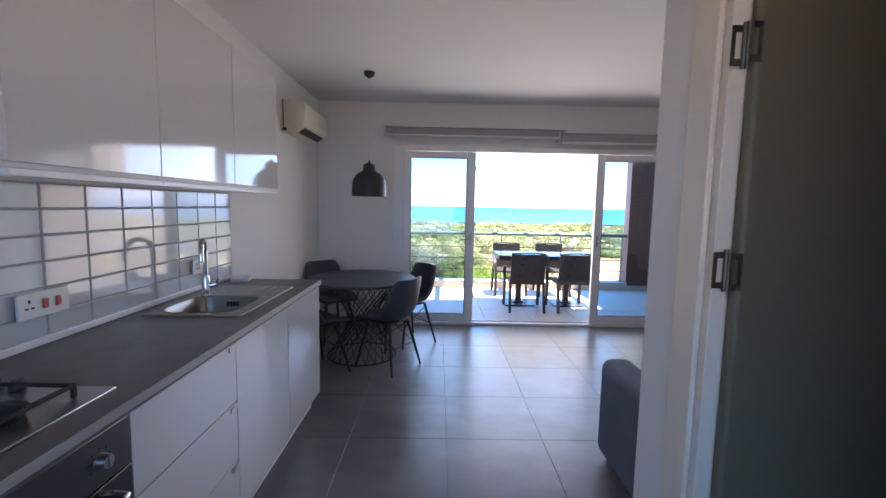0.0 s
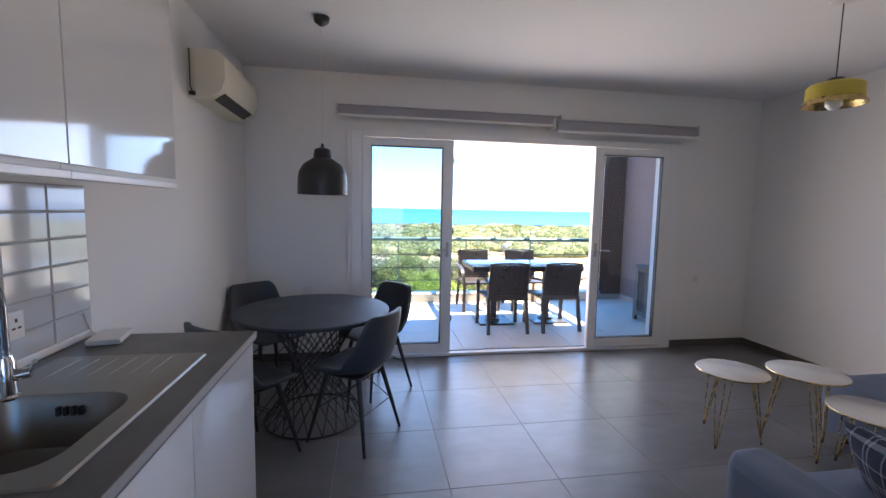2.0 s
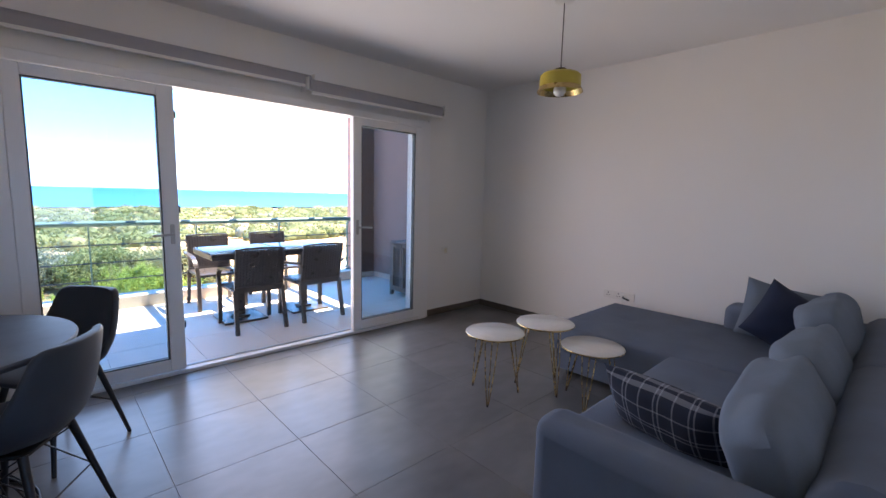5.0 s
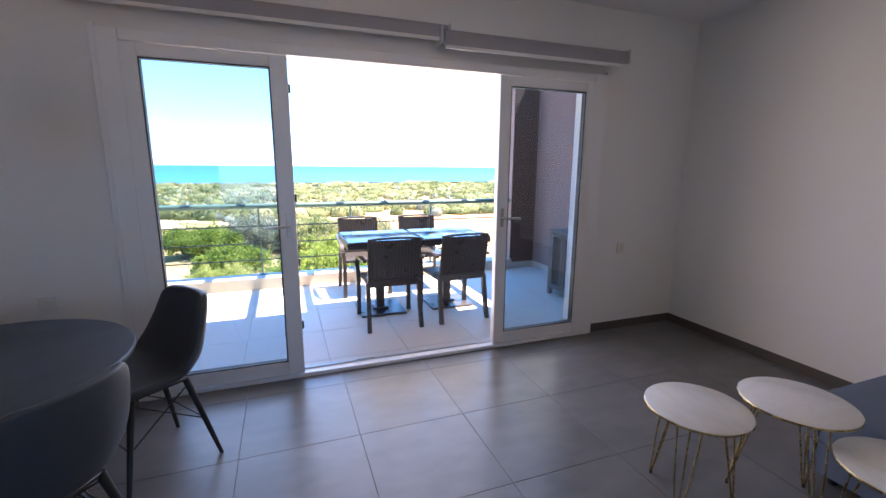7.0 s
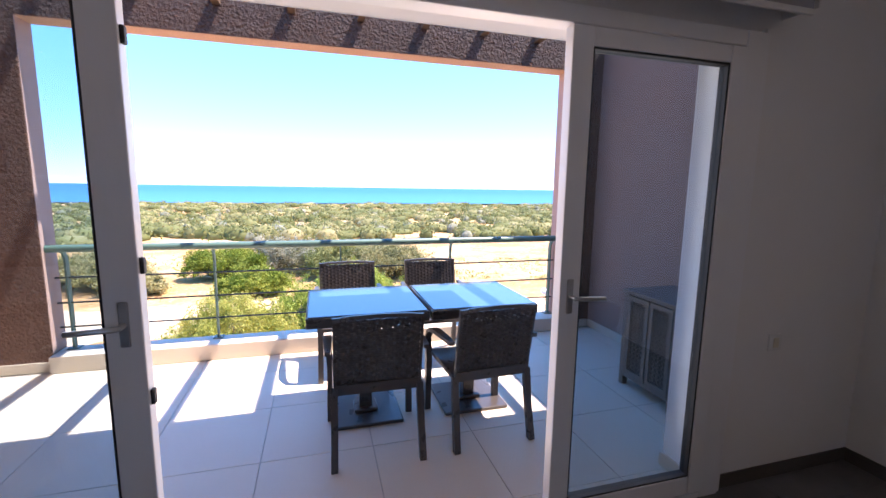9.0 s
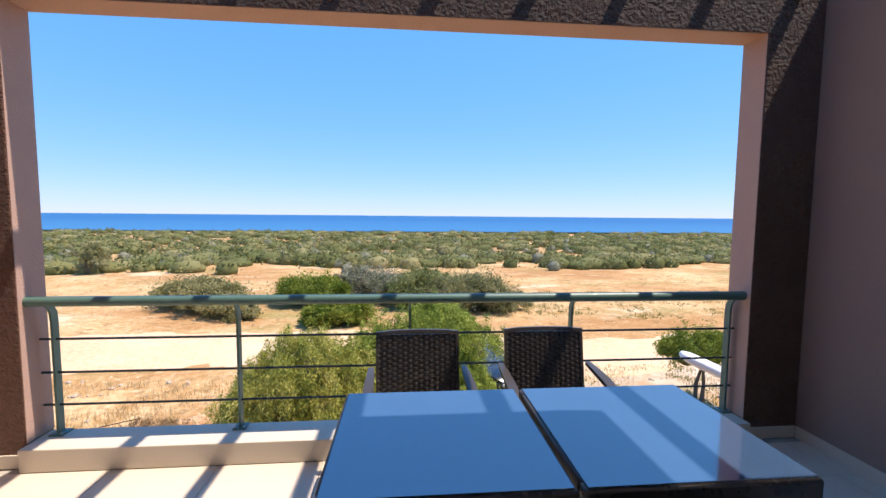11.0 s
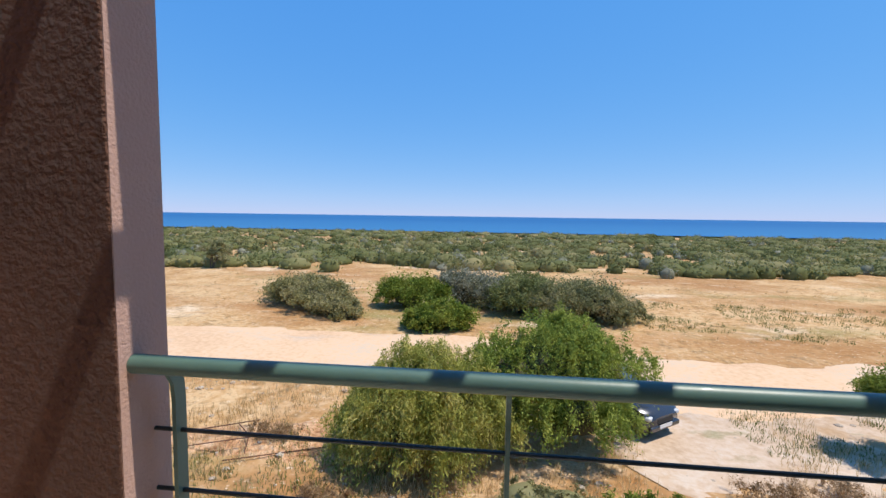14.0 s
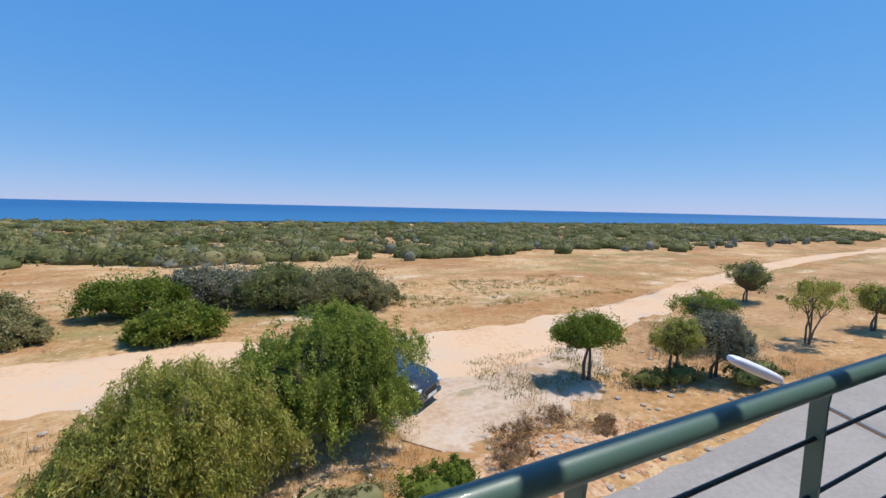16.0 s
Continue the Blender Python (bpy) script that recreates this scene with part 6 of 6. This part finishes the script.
plant("pepper_tree", "drooping yellow-green pepper tree below the balcony", "tree", -2.1, 20.3,
      [(0, 0, 1.95, 1.25, 1.2, 1.05), (-0.95, -0.2, 1.35, 1.0, 1.0, 1.0), (0.7, 0.1, 1.5, 1.0, 1.0, 1.1), (-0.3, -0.6, 1.0, 1.2, 0.8, 0.95), (-1.6, 0.1, 0.8, 0.7, 0.8, 0.7), (1.3, 0.2, 0.9, 0.9, 0.9, 0.9)], PEPPER, 110000, 0.10, 0.022, droop=0.8, core=0.5, shell=0.5, strand=0.75)
plant("acacia_tree", "dense dark green tree beside the parked car", "tree", 0.95, 21.7,
      [(0, 0, 2.15, 1.6, 1.3, 1.2), (1.25, 0.3, 1.95, 1.25, 1.1, 1.1), (-1.1, -0.4, 1.8, 1.2, 1.0, 1.1), (0.5, -0.7, 1.2, 1.4, 0.9, 1.1), (-1.2, -0.7, 1.1, 1.2, 0.9, 1.0), (1.4, -0.2, 1.2, 0.7, 0.7, 0.9), (0.5, 1.0, 2.3, 1.1, 1.0, 1.1)], GREEN, 110000, 0.085, 0.028, droop=0.5, core=0.55, shell=0.5, strand=0.5)
plant("shrub", "low green shrub at the foot of the trees", "shrub", 2.2, 18.0, [(0, 0, 0.4, 0.8, 0.6, 0.5), (0.6, 0.3, 0.35, 0.6, 0.5, 0.45)], BRIGHT, 5000, 0.10, 0.03, trunk=False)
plant("shrub", "low green shrub at the foot of the trees", "shrub", 0.9, 18.6, [(0, 0, 0.3, 0.7, 0.6, 0.4), (-0.8, 0.2, 0.3, 0.6, 0.5, 0.35)], GREYISH, 3500, 0.10, 0.03, trunk=False)
# trees beside the track
plant("small_tree", "small round-crowned green tree by the track", "tree", 10.1, 21.8, [(0, 0, 1.72, 1.0, 0.95, 0.78), (0.45, 0.1, 1.75, 0.7, 0.7, 0.6), (-0.5, 0, 1.65, 0.7, 0.7, 0.6)], BRIGHT, 31200, 0.09, 0.03, droop=0.1, core=0.6, stems=2)
plant("small_tree", "small olive-green tree by the track", "tree", 13.2, 20.6, [(0, 0, 1.6, 0.85, 0.8, 0.85), (0.2, 0.2, 1.2, 0.8, 0.7, 0.6)], PEPPER, 10000, 0.12, 0.025, droop=0.5, core=0.6, stems=2)
plant("small_tree", "silvery grey-green tree by the track", "tree", 14.6, 20.0, [(0, 0, 1.7, 0.95, 0.9, 0.8), (0.5, -0.2, 1.1, 0.8, 0.7, 0.7)], SILVER, 26400, 0.10, 0.03, core=0.6, stems=2)
plant("small_tree", "bright green tree behind a silvery one", "tree", 17.6, 22.4, [(0, 0, 1.9, 1.3, 1.0, 0.8)], BRIGHT, 8000, 0.10, 0.03, core=0.62, stems=2)
plant("eucalyptus_tree", "airy eucalyptus with an open crown and pale trunk", "tree", 23.3, 20.8, [(0, 0, 2.6, 1.2, 1.0, 0.7), (1.2, 0.2, 2.2, 1.0, 0.9, 0.7), (-0.9, 0, 2.1, 0.8, 0.8, 0.6), (1.9, 0, 1.6, 0.7, 0.7, 0.5)], PEPPER, 7000, 0.15, 0.03, droop=0.6, core=0, shell=0.8, stems=4)
plant("small_tree", "dark green tree beside the far track", "tree", 30.8, 27.6, [(0, 0, 1.9, 1.35, 1.2, 1.3), (0.6, 0, 1.4, 1.2, 1.0, 1.0)], LENTISK, 8000, 0.14, 0.05, core=0.65, stems=2)
plant("small_tree", "green tree at the edge of the field", "tree", 29.5, 20.5, [(0, 0, 1.7, 1.3, 1.2, 1.0), (1.0, 0, 1.3, 1.0, 1.0, 0.8)], PEPPER, 7000, 0.14, 0.04, core=0.6, stems=2)
plant("shrub", "weedy green shrub under the trees", "shrub", 12.0, 20.6, [(0, 0, 0.25, 1.1, 0.6, 0.3), (1.4, -0.2, 0.25, 1.0, 0.6, 0.35)], GRASS_GREEN, 5000, 0.10, 0.03, trunk=False)
plant("shrub", "dark shrub in the trees' shade", "shrub", 15.0, 19.0, [(0, 0, 0.4, 0.9, 0.6, 0.45), (1.2, 0.2, 0.35, 0.8, 0.6, 0.4)], LENTISK, 5000, 0.10, 0.03, trunk=False)
plant("bare_tree", "grey half-bare tree at the scrub's edge", "tree", -31.0, 54.0, [(0, 0, 1.9, 2.0, 1.6, 1.3), (1.3, 0, 1.5, 1.3, 1.2, 1.0)], GREYISH, 3500, 0.3, 0.06, core=0, shell=0.9, stems=5)
DRY_SHRUB = leaf_mat("dry_thorn_leaf", (0.22, 0.13, 0.06), (0.36, 0.23, 0.12), (0.48, 0.34, 0.19), noise_scale=2.0)
for x, y, r in ((5.2, 19.3, 0.9), (6.6, 19.8, 1.0), (4.4, 18.4, 0.7), (7.6, 18.9, 0.7), (-4.2, 18.4, 0.6), (-6.2, 20.4, 0.6), (3.6, 17.4, 0.6)):
    plant("dry_shrub", "low dry orange-brown thorn shrub on sand", "shrub", x, y, [(0, 0, 0.12, r, r * 0.7, 0.28), (r * 0.6, 0.2, 0.1, r * 0.6, r * 0.5, 0.22)], DRY_SHRUB, 3500, 0.09, 0.014, trunk=False, core=0, shell=0.9, group="dry shrubs", extra=4)
rust = mat("rusty_iron", (0.16, 0.07, 0.04), 0.9, vary=0.4, scale=12, bump=0.2)
rf = thing("iron_frame", "rusty iron frame lying on the ground", "scrap", pose(-7.6, 20.2, land(-7.6, 20.2), 0, 0, 12))
for a_, b_ in (((-1.2, -0.5, 0.15), (1.0, -0.4, 0.35)), ((-1.2, 0.3, 0.15), (1.0, 0.3, 0.45)), ((1.0, -0.4, 0.35), (0.3, 0.8, 0.1)), ((-1.2, -0.5, 0.15), (-1.2, 0.3, 0.15)), ((-0.9, -0.8, 0.03), (-0.9, -0.5, 0.18)), ((0.9, -0.6, 0.03), (0.95, -0.4, 0.34)), ((0.5, -0.9, 0.05), (3.6, -0.6, 0.2))):
    bm = bmesh.new()
    add_tube(bm, [a_, b_], 0.014, 6)
    part("bar", bm, rust, rf, "thin rusty bar")
# lentisk mounds behind the track
for x, y, lobes, m_, n_, lab in (
        (-12.2, 36.6, [(-2.8, 2.4, 0.45, 1.7, 1.3, 0.75), (-1.2, 1.2, 0.8, 2.0, 1.5, 1.0), (0.7, -0.2, 0.75, 1.9, 1.4, 0.95), (2.3, -1.7, 0.45, 1.6, 1.2, 0.75), (3.3, -2.3, 0.25, 1.0, 0.9, 0.5)], OLIVE_GREY, 42000, "long grey-green lentisk mound on dry grass"),
        (-3.4, 32.9, [(0, 0, 0.5, 1.45, 1.1, 0.85), (0.9, 0.1, 0.4, 1.1, 0.9, 0.75), (-0.9, 0, 0.4, 1.0, 0.9, 0.65)], BRIGHT, 31200, "rounded bright green bush behind the track"),
        (-6.0, 38.0, [(0, 0, 0.7, 1.9, 1.4, 1.15), (1.6, 0.3, 0.8, 1.4, 1.2, 1.0)], BRIGHT, 26400, "green bush in a row of bushes"),
        (-2.2, 39.0, [(0, 0, 0.9, 1.9, 1.5, 1.35), (1.8, 0, 0.8, 1.7, 1.4, 1.1)], SILVER, 26400, "silvery grey bush in a row of bushes"),
        (1.2, 37.5, [(0, 0, 0.8, 2.4, 1.6, 1.15), (2.4, -0.5, 0.8, 2.0, 1.5, 1.1)], LENTISK, 31200, "olive-green bush in a row of bushes"),
        (5.0, 36.0, [(0, 0, 0.9, 2.3, 1.7, 1.25), (-1.9, 0.2, 0.7, 1.5, 1.4, 1.1), (1.6, -0.3, 0.5, 1.4, 1.3, 0.9)], GREYISH, 31200, "grey-brown bush at the end of a row"),
        (2.2, 46.0, [(0, 0, 0.6, 1.9, 1.2, 0.9)], LENTISK, 5000, "green bush on a sandy rise")):
    lobes = [(a_ * 0.95, b_, c_ * 1.05, p_ * 1.02, q_ * 1.1, r_ * 1.08) for a_, b_, c_, p_, q_, r_ in lobes]
    plant("bush", lab, "bush", x, y, lobes, m_, int(n_ * 1.3), 0.135, 0.07, trunk=True, droop=0.05, core=0.55, group="bushes behind the track", gap=0.45, extra=12)

# ---- far scrub down to the beach ----
vs_, cores_ = [], []
n_b = 0
while n_b < 3100:
    yy = 53 + 145 * RNG.random() ** 1.3
    xx = (RNG.random() * 2 - 1) * (40 + yy * 1.6) + 0.45 * yy
    thin = noise.noise((xx * 0.05, yy * 0.07, 3.3))
    if yy < 57 + 6 * noise.noise((xx * 0.04, 0, 5)) + 0.03 * abs(xx) * (xx > 0) and RNG.random() > 0.03:
        continue
    if thin < -0.28 and RNG.random() > 0.25:
        continue
    rr_ = (0.7 + 1.5 * RNG.random()) * (1 + yy / 400)
    hh_ = 0.5 + 0.75 * RNG.random()
    zz = land(xx, yy)
    vs_.append(leaf_cloud([(xx, yy, zz + hh_ * 0.45, rr_, rr_ * 0.85, hh_)], 80 if yy < 110 else 50, 0.36 + yy / 700, 0.17 + yy / 1500, 0.0, 0.3, 0.4))
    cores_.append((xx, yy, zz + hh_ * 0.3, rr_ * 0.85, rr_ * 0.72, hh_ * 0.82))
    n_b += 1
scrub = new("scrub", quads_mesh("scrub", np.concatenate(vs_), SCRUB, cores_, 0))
tagged(scrub, "low green coastal scrub between field and beach", "scrub", kind="stuff")
vs_, cores_ = [], []
for k in range(520):
    yy = 56 + 130 * RNG.random() ** 1.3
    xx = (RNG.random() * 2 - 1) * (35 + yy * 1.5) + 0.25 * yy
    rr_, hh_, zz = 0.5 + 0.9 * RNG.random(), 0.5 + 0.9 * RNG.random(), land(xx, yy)
    vs_.append(leaf_cloud([(xx, yy, zz + hh_ * 0.4, rr_, rr_, hh_)], 60, 0.34, 0.12, 0.0, 0.5, 0.4))
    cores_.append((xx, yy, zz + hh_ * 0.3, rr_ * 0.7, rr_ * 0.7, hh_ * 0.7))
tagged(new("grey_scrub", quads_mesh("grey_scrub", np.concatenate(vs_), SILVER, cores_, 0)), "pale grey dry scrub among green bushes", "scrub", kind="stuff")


# ---- grass and stones on the near ground ----
def blades(count, x0, x1, y0, y1, height, width, clump, dense):
    out = []
    for k in range(count):
        for tries in range(6):
            x, y = x0 + (x1 - x0) * RNG.random(), y0 + (y1 - y0) * RNG.random()
            if noise.noise((x * 0.35, y * 0.35, dense)) > -0.05:
                break
        z = land(x, y)
        a = RNG.random(clump) * 2 * math.pi
        ln = height * (0.4 + 0.9 * RNG.random(clump))
        px, py = x + 0.12 * RNG.normal(size=clump), y + 0.12 * RNG.normal(size=clump)
        tilt = 0.2 + 0.5 * RNG.random(clump)
        wx, wy = -np.sin(a) * width, np.cos(a) * width
        tx, ty = px + np.cos(a) * ln * tilt, py + np.sin(a) * ln * tilt
        q = np.stack([np.stack([px - wx, py - wy, np.full(clump, z - 0.02)], 1), np.stack([px + wx, py + wy, np.full(clump, z - 0.02)], 1), np.stack([tx + wx * 0.3, ty + wy * 0.3, z + ln], 1), np.stack([tx - wx * 0.3, ty - wy * 0.3, z + ln], 1)], axis=1)
        out.append(q.reshape(-1, 3))
    return np.concatenate(out)


tagged(new("dry_grass", quads_mesh("dry_grass", np.concatenate([blades(1500, -14, 3.2, 14.5, 24.6, 0.20, 0.008, 9, 1.0), blades(500, 6.5, 22, 17.8, 24.0, 0.22, 0.008, 9, 2.0), blades(600, -35, 45, 32, 52, 0.14, 0.010, 9, 3.0)]), DRY)), "dry straw-coloured grass tufts", "grass", kind="stuff")
tagged(new("green_weeds", quads_mesh("green_weeds", np.concatenate([blades(420, -12, -3, 14.5, 21, 0.14, 0.012, 12, 4.0), blades(320, 6.5, 12, 21.5, 25, 0.12, 0.012, 10, 5.0), blades(500, 8, 26, 33, 42, 0.15, 0.014, 9, 6.0)]), GRASS_GREEN)), "patchy green weeds on sandy ground", "weeds", kind="stuff")
STONES = ground_mat("pale_stone", [(0.3, (0.34, 0.27, 0.20)), (0.6, (0.50, 0.42, 0.33))], 1.5, 20)
bm = bmesh.new()
for k in range(620):
    if k % 2:
        x, y = RNG.uniform(-13, 3), RNG.uniform(14.5, 25)
    elif k % 4:
        x, y = RNG.uniform(4, 15), RNG.uniform(16.5, 24)
    else:
        x, y = 5.6 + 2.2 * RNG.normal(), 18.3 + 0.7 * RNG.normal()
    s = 0.03 + 0.10 * RNG.random() ** 3
    r = bmesh.ops.create_icosphere(bm, subdivisions=1, radius=s)["verts"]
    for v in r:
        v.co = Vector((v.co.x * RNG.uniform(0.8, 1.3) + x, v.co.y * RNG.uniform(0.8, 1.2) + y, v.co.z * 0.6 + land(x, y) + s * 0.2))
tagged(part("rubble", bm, STONES, smooth=False), "pale stones scattered on the ground", "stones", kind="stuff")

# ---- tiles, last ----
def tile_mesh(name, w, d, h, edge, material):
    bm = bmesh.new()
    a, b = w / 2, d / 2
    lo = [(-a, -b, 0), (a, -b, 0), (a, b, 0), (-a, b, 0)]
    mid = [(-a, -b, h - edge * 0.6), (a, -b, h - edge * 0.6), (a, b, h - edge * 0.6), (-a, b, h - edge * 0.6)]
    top = [(-a + edge, -b + edge, h), (a - edge, -b + edge, h), (a - edge, b - edge, h), (-a + edge, b - edge, h)]
    add_ring_rows(bm, [lo, mid, top])
    return mesh_of(name, bm, material, smooth=False)


def lay(parent, mesh_name, x0, x1, y0, y1, ox, oy, size, z, material, joint=0.004):
    shared = {}
    i0, j0 = math.floor((x0 - ox) / size), math.floor((y0 - oy) / size)
    i = i0
    while ox + i * size < x1 - 0.01:
        j = j0
        while oy + j * size < y1 - 0.01:
            a, b = max(ox + i * size, x0), min(ox + (i + 1) * size, x1)
            c, d = max(oy + j * size, y0), min(oy + (j + 1) * size, y1)
            if b - a > 0.02 and d - c > 0.02:
                key = (round(b - a, 3), round(d - c, 3))
                if key not in shared:
                    shared[key] = tile_mesh(mesh_name, key[0] - joint, key[1] - joint, 0.008, 0.0012, material)
                ob = new("tile", shared[key])
                ob.parent = parent
                ob.matrix_basis = pose((a + b) / 2, (c + d) / 2, z)
            j += 1
        i += 1


lay(floor, "floor_tile", XL, XR, YB, YW, -0.641, 6.981, 0.6, -0.008, FLOOR_TILE, joint=0.0018)
lay(balcony_floor, "balcony_tile", BX0, BX1, 9.045, BYO - 0.06, -0.10, 9.18, 0.6, ZB - 0.008, BALCONY_TILE)
# splashback
sb = setting("splashback", (XL, XL + 0.006, YB + 0.42, EY - 0.005, 0.93, 1.497), SPLASH_GROUT, "white bevelled tile splashback", "splashback")
bm = bmesh.new()
w_, h_ = 0.1988, 0.0935
add_ring_rows(bm, [[(x, -w_ / 2 + e, -h_ / 2 + e), (x, w_ / 2 - e, -h_ / 2 + e), (x, w_ / 2 - e, h_ / 2 - e), (x, -w_ / 2 + e, h_ / 2 - e)] for x, e in ((0, 0), (0.004, 0), (0.008, 0.0055))])
tile_me = mesh_of("splash_tile", bm, SPLASH_TILE, smooth=False)
for i in range(14):
    for j in range(6):
        ob = new("tile", tile_me)
        ob.parent = sb
        ob.matrix_basis = pose(XL + 0.006, EY - 0.105 - 0.2 * i, 0.9785 + 0.0945 * j, 0, RNG.normal() * 0.07, RNG.normal() * 0.10)
